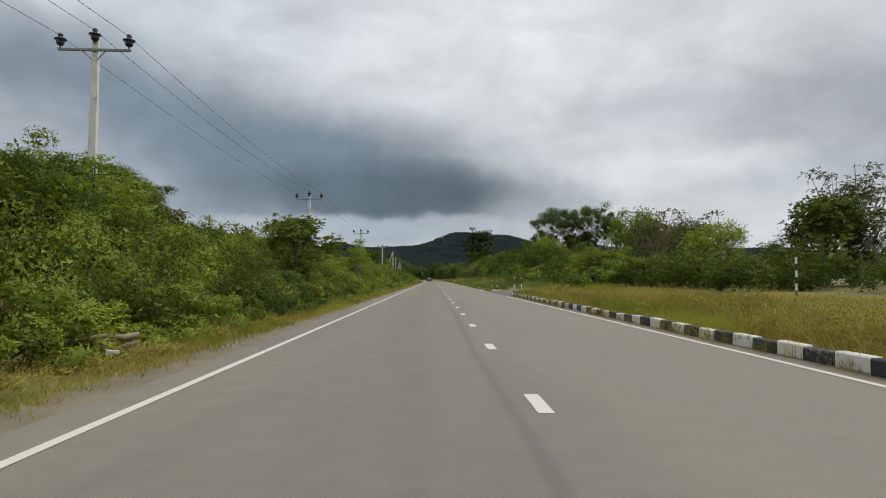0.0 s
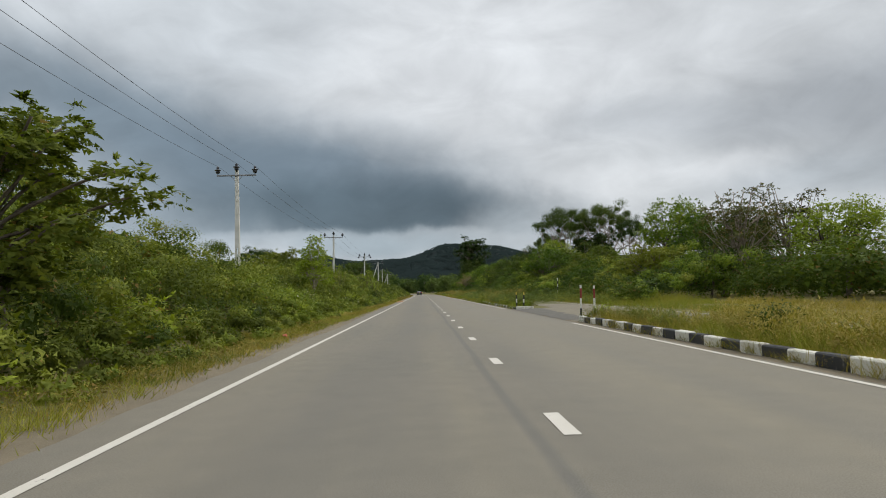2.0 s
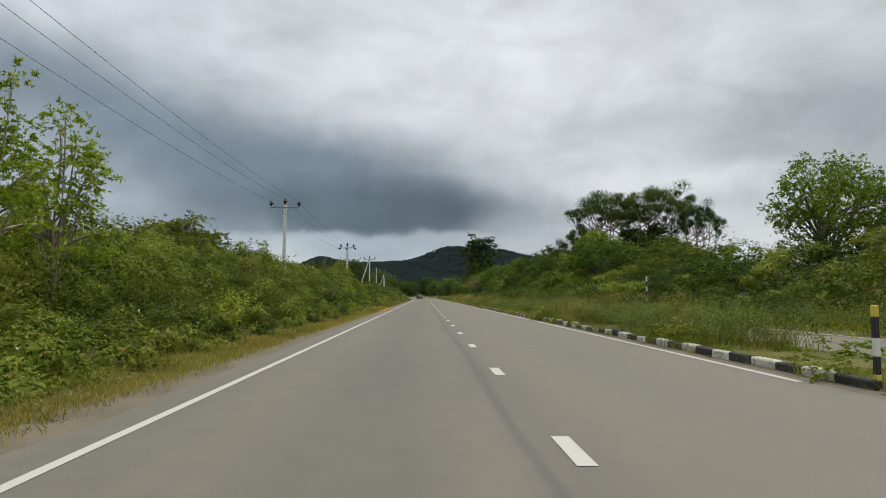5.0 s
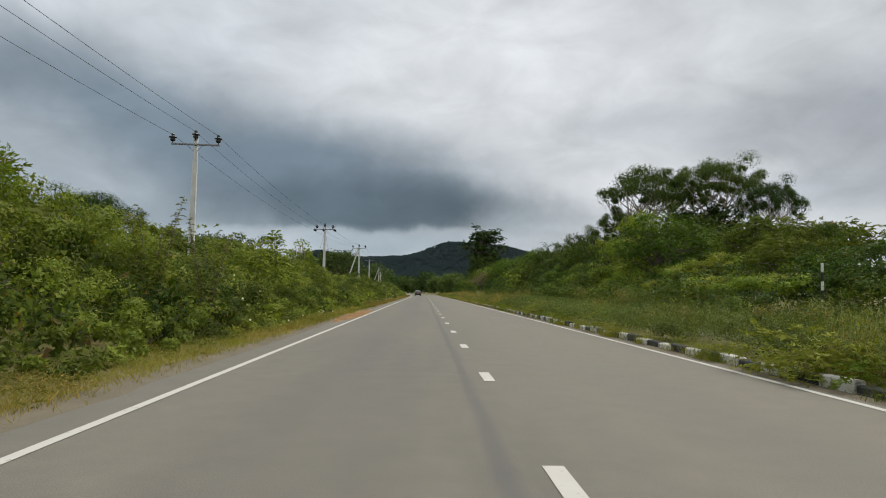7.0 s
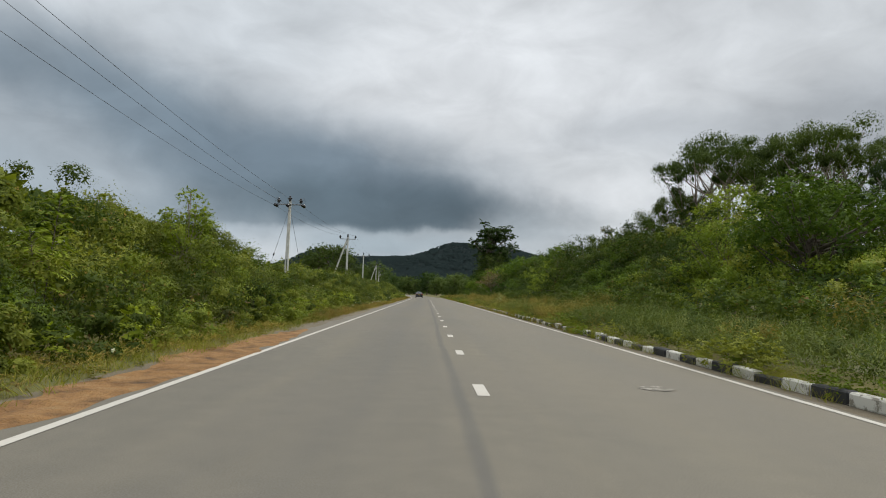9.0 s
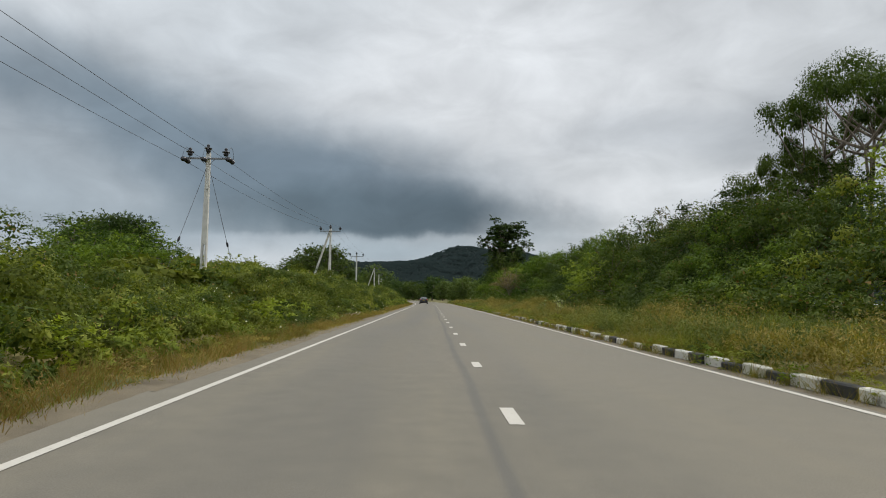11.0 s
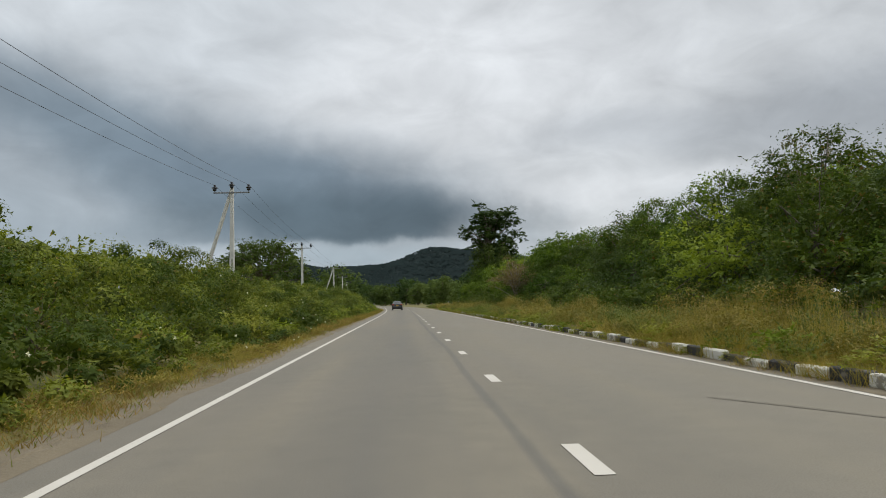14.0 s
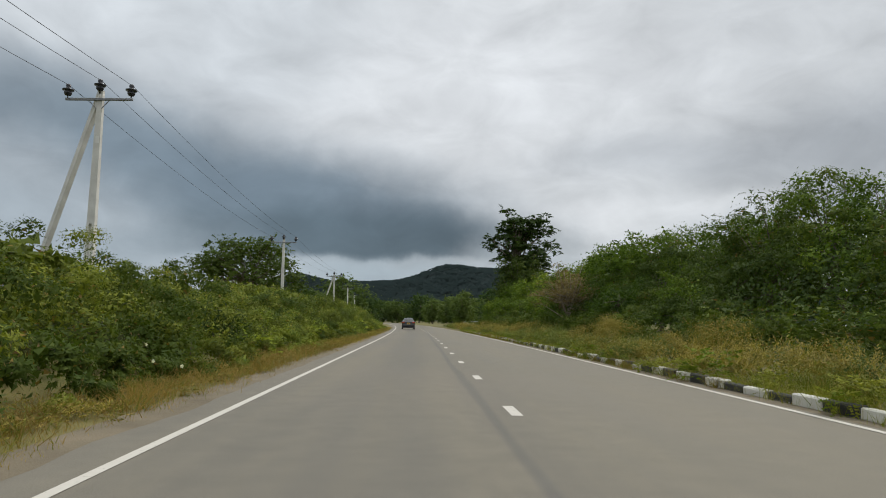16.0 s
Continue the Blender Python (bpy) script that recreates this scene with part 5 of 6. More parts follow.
SIZE = {"frond": 3.4, "frond_b": 3.0, "wand": 3.0, "umbrella": 12.0, "round": 8.0, "round_b": 7.0, "open": 8.0, "tall": 16.0, "dome": 8.0, "thicket": 6.0, "bushy": 6.0, "bushy_b": 6.0, "layered": 6.0, "wall": 9.0, "wall_b": 9.0, "wood": 9.0, "cone": 4.0, "sapling": 4.6, "bare": 6.0, "far": 8.0}


def tree(kind, x, y, height, wide=1.0, turn=None):
    s = height / SIZE[kind]
    m = pose(x, y, bank(x, y) - 0.1, 0, 0, random.uniform(0, 360) if turn is None else turn) @ Matrix.Diagonal((s * wide, s * wide, s, 1))
    if kind not in BUILT:
        crown, trunk = TREES[kind]
        ob = new("tree")
        part("trunk", trunk, ob), part("crown", crown, ob)
        tagged(ob, TREE_LABEL[kind], "tree", group="trees by the road")
        ob.matrix_basis = m
        BUILT[kind] = ob
        return ob
    ob = copy_thing(BUILT[kind], m)
    ob.matrix_basis = m
    return ob


def trees_right():
    r = random.Random(9)
    # single trees that stand out
    for k, x, y, h, w in (("round", 28.6, 47.0, 6.8, 1.0), ("wall", 31.0, 46.0, 6.2, 1.0), ("wall", 28.0, 51.0, 5.4, 1.0), ("open", 33.0, 51.0, 9.0, 1.0), ("open", 22.3, 65.3, 7.3, 1.0), ("open", 27.8, 69.0, 7.5, 1.0), ("round_b", 26.0, 60.0, 6.0, 1.0), ("round_b", 30.6, 98.0, 11.0, 0.8), ("wall", 26.5, 72.0, 6.4, 1.0), ("round_b", 28.0, 84.0, 7.6, 1.0), ("round", 34.0, 88.0, 8.0, 1.0),
                          ("umbrella", 29.5, 155.0, 17.5, 0.62), ("umbrella", 36.0, 150.0, 17.2, 0.64), ("umbrella", 27.0, 158.5, 12.2, 0.55), ("wall", 21.5, 137.0, 8.6, 1.0), ("wall_b", 24.5, 141.5, 10.6, 1.0), ("wall", 29.5, 139.0, 10.4, 1.0), ("wall", 20.6, 147.0, 8.8, 0.95), ("wall", 24.8, 153.0, 11.4, 1.0), ("wall", 28.0, 160.0, 12.0, 1.0), ("wall", 22.0, 157.0, 10.2, 0.9), ("wall_b", 18.4, 131.0, 6.4, 1.0), ("wall", 33.5, 136.0, 9.0, 1.1), ("umbrella", 39.6, 143.0, 13.4, 0.48), ("round", 33.0, 146.0, 11.0, 1.0),
                          ("round_b", 19.6, 122.5, 7.5, 1.05), ("round", 25.0, 133.0, 7.6, 1.2), ("round", 29.0, 126.0, 7.5, 1.1), ("thicket", 23.5, 108.0, 5.2, 1.2),
                          ("tall", 20.8, 294.0, 23.5, 1.2), ("dome", 19.6, 290.0, 13.0, 0.7), ("bare", 13.2, 222.0, 5.8, 1.2), ("bare", 15.0, 227.0, 5.4, 1.1), ("open", 27.2, 184.0, 10.5, 0.7), ("wall", 29.5, 187.0, 10.5, 0.9), ("wall_b", 33.5, 184.0, 10.5, 0.9)):
        tree(k, x, y, h, w)
    # the wall of thicket trees
    y = 64.0
    while y < 148:
        tree(r.choice(("thicket", "bushy_b", "bushy", "layered")), r.uniform(17.0, 21.0), y, r.uniform(3.4, 4.8), 1.25)
        y += r.uniform(7.0, 10.0)
    y = 148.0
    while y < 292:
        if not 180 < y < 198:
            tree(r.choice(("bushy", "bushy", "layered") if y < 200 else ("layered", "bushy", "bushy_b", "bushy_b") if y < 225 else ("wood", "wood")), r.uniform(14.6, 16.6) + bend(y), y, r.uniform(4.6, 6.0), 1.05)
        y += r.uniform(7.5, 10.5)
    y = 150.0
    while y < 300:
        tree(r.choice(("wall", "wall", "wall_b") if y < 176 else ("wall_b", "wall", "wall_b") if y < 218 else ("wood", "wood")), r.uniform(20.0, 23.5) + bend(y), y, r.uniform(8.0, 9.0) + (1.0 if 196 < y < 255 else 0.8 if 154 < y < 184 else 0.0), 1.0)
        y += r.uniform(3.8, 5.0)
    y = 156.0
    while y < 236:
        tree("wood", r.uniform(26.0, 31.0) + bend(y), y, r.uniform(8.5, 9.6), 1.15)
        y += r.uniform(4.5, 6.0)
    # undergrowth at the foot
    low = []
    y = 20.0
    while y < 280:
        far = y < 60
        x = (r.uniform(22.8, 26) if far else r.uniform(12.0, 14.0)) + bend(y)
        if 82 < y < 95:
            x += 3.0
        h = r.uniform(1.2, 2.2)
        low.append(("under", x, y, h, h * r.uniform(1.6, 2.2), r.uniform(0, 6)))
        y += r.uniform(1.6, 2.8) if y < 64 else r.uniform(3.0, 4.6)
    for i in range(9):
        h = r.uniform(1.2, 1.9)
        low.append(("under", r.uniform(12.6, 16.5) + bend(190), 182.0 + 1.7 * i, h, h * 1.9, r.uniform(0, 6)))
    for i in range(46):
        h = r.uniform(1.8, 3.2)
        low.append(("under", r.uniform(18.5, 26), r.uniform(40, 84), h, h * 1.7, r.uniform(0, 6)))
    for i in range(60):
        h = r.uniform(2.0, 3.6)
        low.append(("under", r.uniform(22, 36), r.uniform(28, 110), h, h * 1.6, r.uniform(0, 6)))
    # leaves fill the depth of the wood, its shade painted as dark green
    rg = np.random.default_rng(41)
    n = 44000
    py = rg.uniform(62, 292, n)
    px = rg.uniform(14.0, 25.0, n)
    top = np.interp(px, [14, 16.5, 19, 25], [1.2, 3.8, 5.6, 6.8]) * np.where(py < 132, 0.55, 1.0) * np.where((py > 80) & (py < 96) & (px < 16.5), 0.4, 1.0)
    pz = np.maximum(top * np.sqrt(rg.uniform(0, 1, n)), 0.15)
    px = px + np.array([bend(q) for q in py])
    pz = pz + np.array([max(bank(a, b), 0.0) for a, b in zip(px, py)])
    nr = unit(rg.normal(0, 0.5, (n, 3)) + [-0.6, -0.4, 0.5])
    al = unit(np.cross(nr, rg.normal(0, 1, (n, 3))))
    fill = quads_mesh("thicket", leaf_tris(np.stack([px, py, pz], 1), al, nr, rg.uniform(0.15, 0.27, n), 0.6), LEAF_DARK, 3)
    tagged(new("thicket", fill), "leafy thicket inside the roadside wood, dark green standing for shade", "undergrowth", kind="stuff")
    # the wood's leafy face, mound over mound
    gy, gx = np.meshgrid(np.arange(62, 292, 1.25), np.arange(8))
    n = gy.size
    py = gy.ravel() + rg.uniform(-0.7, 0.7, n)
    off = np.clip(gx.ravel() + rg.uniform(-0.55, 0.55, n), 0, 8) / 7.5
    px = 12.9 + 8.4 * off
    face = np.interp(py, [62, 120, 138, 150, 292], [3.6, 4.2, 6.6, 7.6, 7.6])
    lump = np.array([noise.noise(Vector((u * 0.30, w * 0.30, 5.0))) for u, w in zip(px, py)])
    kindly = np.array([noise.noise(Vector((u * 0.16, w * 0.16, 12.0))) for u, w in zip(px, py)]) + rg.normal(0, 0.10, n) + 0.0
    rad = rg.uniform(0.45, 0.95, n) * np.clip(0.55 + off, 0.6, 1.05) * np.where(py < 130, 0.75, 1.0)
    pz = np.maximum(face * (0.06 + 0.94 * np.clip(off, 0.0, 1) ** 0.85) * (0.92 + 0.62 * lump) - rad * 0.7, rad * 0.3)
    clear = (py > 80) & (py < 96) & (px < 16.5)
    pz[clear] = rad[clear] * 0.3
    open_in = ~((py > 183) & (py < 195) & (px < 16.6) & (pz > 0.9))
    px, py, pz, rad, kindly = px[open_in], py[open_in], pz[open_in], rad[open_in], kindly[open_in]
    px = px + np.array([bend(q) for q in py])
    pz = pz + np.array([max(bank(a, b), 0.0) for a, b in zip(px, py)])
    centre = np.stack([px, py, pz], 1)
    # from 142 m on, a darker leaf mix puts the wood's shade into colour
    for zone, kinds in ((py < 142, ((LEAF_TREE, 0.0, 0.22), (LEAF_LUSH, 0.22, 0.56), (LEAF_SHRUB, 0.56, 0.82), (LEAF_VINE, 0.82, 1.0))),
                        (py >= 142, ((LEAF_DARK, 0.0, 0.50), (LEAF_TREE, 0.50, 0.84), (LEAF_LUSH, 0.84, 1.0)))):
        here = np.nonzero(zone)[0]
        here = here[np.argsort(kindly[here])]
        for mat, lo, hi in kinds:
            own = here[int(lo * len(here)):int(hi * len(here))]
            leaves = mound_leaves(rg, centre[own], rad[own], [-0.25, -0.2, 0.35], ((130, 0.125, 0.5, (0.74, 1.14)), (76, 0.20, 0.65, (0.35, 0.76))))
            tagged(new("canopy", quads_mesh("canopy", leaves, mat, 3)), "layered leafy mounds at the wood's edge", "undergrowth", kind="stuff")
    growth("undergrowth", "tangled green undergrowth at the trees' feet", low)


trees_right()


def trees_left():
    for k, x, y, h, w in (("cone", -6.1, 29.2, 3.7, 1.3), ("sapling", -6.8, 59.6, 3.8, 0.8), ("sapling", -7.2, 62.5, 3.9, 0.8), ("frond", -6.4, 99.3, 3.55, 1.0), ("frond_b", -7.2, 98.7, 3.15, 0.9), ("frond_b", -5.9, 101.2, 2.5, 0.9), ("wand", -5.0, 85.6, 2.8, 0.8), ("wand", -6.0, 85.0, 3.2, 0.9), ("wand", -7.4, 77.0, 3.3, 0.9), ("umbrella", -24.5, 118.0, 7.5, 0.75), ("sapling", -8.2, 83.0, 3.1, 0.7), ("sapling", -8.0, 113.0, 3.5, 0.9), ("round_b", -8.8, 15.5, 3.7, 1.1), ("open", -9.0, 20.0, 3.3, 1.2),
                          ("umbrella", -66.0, 124.0, 22.6, 0.95), ("umbrella", -56.0, 122.0, 17.5, 0.5), ("dome", -58.0, 125.0, 14.0, 0.9), ("round", -40.0, 88.0, 11.0, 1.1),
                          ("dome", -24.0, 255.0, 11.4, 1.12), ("layered", -15.6, 146.5, 4.5, 1.25), ("bushy_b", -19.6, 147.5, 4.9, 1.3), ("layered", -17.6, 144.0, 4.2, 1.2), ("dome", -37.3, 191.0, 9.6, 0.9), ("dome", -42.5, 197.0, 10.5, 0.9), ("round_b", -33.5, 180.0, 6.4, 1.3), ("round_b", -23.0, 165.0, 5.0, 1.3), ("thicket", -15.0, 89.0, 5.0, 1.1)):
        tree(k, x, y, h, w)


trees_left()


def trees_far():
    r = random.Random(31)
    for i in range(46):
        y = r.uniform(300, 470)
        x = r.uniform(-70, 60)
        lane = abs(x - bend(y) - 1.0)
        if lane < 11:
            x += math.copysign(13, x - bend(y))
        tree("far", x, y, r.uniform(7.0, 11.5), r.uniform(0.9, 1.2))
    for i in range(16):
        tree("far", -24 + 3.4 * i + r.uniform(-1, 1), 452 + r.uniform(0, 40), r.uniform(9, 13), 1.1)


trees_far()


# ---------------------------------------------------------------- grass
def grass_mesh(seed, w, l, n, hmin, hmax, mat, tuft=60, lean=0.35, blade=0.006, scatter=0.13):
    rg = np.random.default_rng(seed)
    tc = np.stack([rg.uniform(-w / 2, w / 2, tuft), rg.uniform(-l / 2, l / 2, tuft)], 1)
    th = rg.uniform(0.45, 1.15, tuft)
    pick = rg.integers(0, tuft, n)
    c = tc[pick] + rg.normal(0, scatter, (n, 2))
    a = rg.uniform(0, 2 * np.pi, n)
    h = rg.uniform(hmin, hmax, n) * th[pick]
    b = (rg.normal(0, lean, (n, 2)) + rg.normal(0, lean * 0.6, (tuft, 2))[pick]) * h[:, None]
    e = np.stack([np.cos(a), np.sin(a)], 1) * (blade * rg.uniform(0.6, 1.5, n))[:, None]
    z0 = np.full((n, 1), -0.03)
    return quads_mesh("grass", np.stack([np.concatenate([c - e, z0], 1), np.concatenate([c + e, z0], 1), np.concatenate([c + b, h[:, None]], 1)], 1).reshape(-1, 3), mat, 3)


SHORT = [grass_mesh(61, 1.9, 6.4, 5600, 0.02, 0.10, GRASS_MIX, 420, 0.8, 0.005, 0.16), grass_mesh(62, 1.9, 6.4, 5600, 0.02, 0.10, GRASS_MIX, 380, 0.8, 0.005, 0.16), grass_mesh(63, 1.9, 6.4, 5600, 0.02, 0.11, GRASS_GREEN, 400, 0.8, 0.005, 0.16), grass_mesh(64, 1.9, 6.4, 5600, 0.02, 0.10, GRASS_BROWN, 400, 0.8, 0.005, 0.16)]
TALL_GREEN = [grass_mesh(71, 1.9, 6.4, 3000, 0.30, 0.92, GRASS_GREEN, 130, 0.35, 0.006), grass_mesh(72, 1.9, 6.4, 3000, 0.28, 0.85, GRASS_GREEN, 110, 0.35, 0.006)]
TALL_GOLD = [grass_mesh(73, 1.9, 6.4, 2800, 0.14, 0.55, GRASS_GOLD, 100, 0.45, 0.005), grass_mesh(74, 1.9, 6.4, 2800, 0.12, 0.48, GRASS_MIX, 120, 0.45, 0.005), grass_mesh(75, 1.9, 6.4, 2800, 0.12, 0.48, GRASS_GREEN, 120, 0.45, 0.005)]


HIGH_GOLD = [grass_mesh(81, 1.9, 6.4, 3000, 0.30, 0.95, GRASS_GOLD, 120, 0.4, 0.0055), grass_mesh(82, 1.9, 6.4, 3000, 0.28, 0.90, GRASS_MIX, 120, 0.4, 0.0055), grass_mesh(83, 1.9, 6.4, 3000, 0.28, 0.85, GRASS_GREEN, 120, 0.4, 0.0055)]
KERB_DRY = grass_mesh(93, 0.34, 6.4, 1500, 0.08, 0.36, GRASS_BROWN, 16, 0.55, 0.0032, 0.10)
KERB_TUFT = [grass_mesh(91, 0.34, 6.4, 1700, 0.10, 0.42, GRASS_MIX, 22, 0.5, 0.0032, 0.10), grass_mesh(92, 0.34, 6.4, 1700, 0.10, 0.45, GRASS_GREEN, 20, 0.5, 0.0032, 0.10)]


FOOT_DRY = grass_mesh(95, 1.3, 6.4, 2200, 0.10, 0.40, GRASS_BROWN, 70, 0.55, 0.005, 0.12)
FOOT_GREEN = [grass_mesh(96, 1.3, 6.4, 1900, 0.06, 0.26, GRASS_GREEN, 80, 0.6, 0.005, 0.12), grass_mesh(97, 1.3, 6.4, 1900, 0.06, 0.24, GRASS_MIX, 80, 0.6, 0.005, 0.12)]


def weed_bed(seed, mat, high, wide=1.9, stems=560, leaf=0.072):
    """A bed of feathery weeds, 6.4 m long: fans of leafy stems from many roots, thick below and loose at the top."""
    rg = np.random.default_rng(seed)
    k = 34
    root = np.stack([rg.uniform(-0.42, 0.42, k) * wide, rg.uniform(-3.1, 3.1, k), np.zeros(k)], 1)
    tall = high * rg.uniform(0.55, 1.1, k)
    pick = rg.integers(0, k, stems)
    lean = rg.normal(0, 0.55, (stems, 2))
    way = unit(np.concatenate([lean, np.ones((stems, 1))], 1))
    low = rg.uniform(0.05, 0.45, stems) * tall[pick]
    start = root[pick] + np.concatenate([lean * low[:, None] + rg.normal(0, 0.10, (stems, 2)), low[:, None]], 1)
    face = unit(np.concatenate([lean * 1.3, np.full((stems, 1), 0.8)], 1) + rg.normal(0, 0.15, (stems, 3)))
    v = sprays(rg, start, way, (tall[pick] - low) * rg.uniform(0.6, 1.0, stems) * np.clip(1.1 - 0.4 * np.hypot(lean[:, 0], lean[:, 1]), 0.4, 1.1), rg.uniform(0.0, 0.35, stems), 11, leaf, 0.28, 0.75, face)
    v[:, 2] = np.maximum(v[:, 2], 0.01)
    return quads_mesh("weeds", v, mat, 3)


WEED_BED = [weed_bed(101, WEED_GREEN, 0.95), weed_bed(102, WEED_OLIVE, 0.90), weed_bed(103, WEED_GREEN, 0.85)]
LOW_BED = [weed_bed(107, GRASS_MIX, 0.34, 1.5, 430, 0.048), weed_bed(108, GRASS_GREEN, 0.30, 1.5, 430, 0.048), weed_bed(109, GRASS_BROWN, 0.38, 1.5, 430, 0.048)]
THIN_BED = [weed_bed(110, WEED_GREEN, 0.95, 1.9, 300), weed_bed(111, WEED_OLIVE, 0.90, 1.9, 300)]
DRY_BED = [weed_bed(104, WEED_GOLD, 0.80), weed_bed(105, WEED_GOLD, 0.85), weed_bed(106, WEED_OLIVE, 0.70)]


def grass_patch(me, x, y, label, sx=1.0, sz=1.0):
    g = new("grass", me)
    slope = math.degrees(math.atan2(bend(y + 1) - bend(y - 1), 2.0))
    g.matrix_basis = pose(x + bend(y), y, max(bank(x + bend(y), y), 0.0), 0, 0, -slope + random.choice((0, 180))) @ Matrix.Diagonal((sx, 1, sz, 1))
    tagged(g, label, "grass", kind="stuff")


def verges():
    r = random.Random(77)
    y = -8.0
    while y < 268:
        grass_patch(r.choice((SHORT[3], SHORT[0]) if y > 116 else SHORT[:2] if r.random() < 0.75 else SHORT[:3]), -4.35 if not 92 < y < 112 else -4.9, y, "short dry yellow and green verge grass", 1.0, r.uniform(0.8, 1.3))
        y += 6.2
    y = -8.0
    while y < 268:
        if not 39.5 < y < 60.9:
            gold = y < 42 or 116 < y < 160 and r.random() < 0.8
            if y < 36:
                grass_patch(r.choice(HIGH_GOLD), 7.1, y + 2.5, "tall golden grass on the verge", 0.9, r.uniform(0.6, 0.9))
                grass_patch(r.choice(DRY_BED[:2]), 7.0, y + 1.5, "tall golden-green weeds over the verge", 0.9, r.uniform(0.95, 1.25))
            if y > 60:
                grass_patch(r.choice(DRY_BED if gold or y > 150 else WEED_BED), 6.85, y + 2.0, "bushy olive-green weeds on the verge", 0.7, r.uniform(1.15, 1.4))
            me = r.choice(HIGH_GOLD) if gold or r.random() < 0.2 else r.choice(TALL_GREEN)
            if gold or r.random() < 0.15:
                grass_patch(me, 6.15, y if not 36 < y < 42 else 38.2, "tall unmown grass and weeds on the verge", 0.95, r.uniform(0.6, 0.95) if y > 60 else r.uniform(0.45, 0.75))
            if y > 60 or r.random() < 0.5:
                grass_patch(r.choice((DRY_BED[0], DRY_BED[1], DRY_BED[2], WEED_BED[1]) if y > 116 else (DRY_BED[0], DRY_BED[0], DRY_BED[1]) if y < 60 else WEED_BED), 6.05, y if not 36 < y < 42 else 37.6, "bushy olive-green weeds on the verge", 1.0, r.uniform(0.75, 1.25) if y > 112 else r.uniform(1.0, 1.35) if y > 60 else r.uniform(0.85, 1.15))
        y += 5.6
    y = 4.0
    while y < 90:
        for x in (12.4, 15.6):
            grass_patch(r.choice(TALL_GOLD if y < 60 else TALL_GREEN), x, y, "tall golden grass beyond the service road", 1.35, r.uniform(0.7, 1.0))
        y += 6.4
    y = 62.0
    while y < 140:
        grass_patch(r.choice(THIN_BED), 11.3, y, "bushy weeds along the wood's edge", 1.2, r.uniform(1.0, 1.5) if not 78 < y < 97 else 0.7)
        if y > 66:
            grass_patch(r.choice(THIN_BED), 8.9, y + 3.0, "bushy weeds over the overgrown road", 1.7, r.uniform(0.7, 1.0))
        y += 6.4
    for y in (6.0, 13.0, 19.5, 27.0, 31.0, 37.2):
        grass_patch(KERB_TUFT[0], 5.16, y, "tufts of grass growing over the kerb", 1.0, r.uniform(0.5, 0.9))
    y = 60.5
    while y < 232:
        grass_patch(KERB_TUFT[0] if 112 < y < 160 else KERB_TUFT[1], 5.14, y, "tufts of grass growing over the kerb", 1.0, r.uniform(0.6, 1.0))
        if y > 118 and r.random() < 0.5:
            grass_patch(KERB_DRY, 5.12, y + 3, "tufts of grass growing over the kerb", 1.0, r.uniform(0.7, 1.0))
        y += 6.0
    for x, y in ((6.3, 76.5), (6.7, 153.6), (7.1, 157.2)):
        grass_patch(TALL_GOLD[0], x, y, "clump of bright golden seeding grass", 0.75, 2.3)
    y = -6.0
    while y < 240:
        dry = y > 112 and r.random() < 0.85
        grass_patch(r.choice((LOW_BED[2], LOW_BED[2], LOW_BED[0]) if dry else LOW_BED[:2]), -4.35, y + 1.0, "low dry weeds and grass before the thicket", 1.0, r.uniform(0.5, 0.85))
        grass_patch(FOOT_DRY if dry else r.choice(FOOT_GREEN), -4.05, y, "brown dry grass along the thicket's foot" if dry else "green grass along the thicket's foot", 1.0, r.uniform(0.7, 1.1))
        y += 6.2
    # weeds and low bushes in the verge
    weeds = []
    y = 2.0
    while y < 266:
        if not 40 < y < 58.5:
            dry = y < 60 or 119 < y < 152
            if r.random() < 0.35:
                h = r.uniform(0.35, 0.6) if dry else r.uniform(0.38, 0.66)
                x = r.uniform(5.5, 6.8) if dry else r.uniform(5.3, 5.8)
                weeds.append((r.choice(("weed", "weed", "weed_b")), x + bend(y), y + r.uniform(-0.5, 0.5), h, h * r.uniform(1.7, 2.6), r.uniform(0, 6)))
        y += r.uniform(1.3, 2.1)
    y = 58.0
    while y < 240:
        h = r.uniform(0.16, 0.42)
        weeds.append((r.choice(("weed", "weed_b")), r.uniform(5.02, 5.34) + bend(y), y, h, h * r.uniform(1.6, 2.6), r.uniform(0, 6)))
        y += r.uniform(0.5, 2.2)
    for x, y, h in ((5.25, 78.0, 0.66), (5.05, 78.7, 0.56), (5.30, 79.6, 0.70), (4.86, 78.3, 0.36), (4.9, 79.2, 0.36), (5.3, 100.6, 0.6), (5.2, 137.6, 0.55), (5.25, 170.8, 0.5)):
        weeds.append(("weed", x + bend(y), y, h, h * 2.2, y))
    growth("weeds", "low leafy weeds growing over the kerb", weeds)
    # rounded clumps of fine-leaved weeds that lean over the kerb
    rg = np.random.default_rng(78)
    n = 620
    py = np.sort(rg.uniform(60, 236, n))
    back = rg.uniform(0, 1, n)
    px = 5.42 + 2.5 * back
    rad = rg.uniform(0.24, 0.52, n) * (0.7 + 0.5 * back)
    swell = np.array([noise.noise(Vector((u * 0.5, w * 0.32, 21.0))) for u, w in zip(px, py)])
    pz = np.maximum((0.46 + 0.52 * back) * (1.0 + 0.9 * swell) - rad * 0.45, 0.12)
    spot = np.stack([px + np.array([bend(q) for q in py]), py, pz], 1)
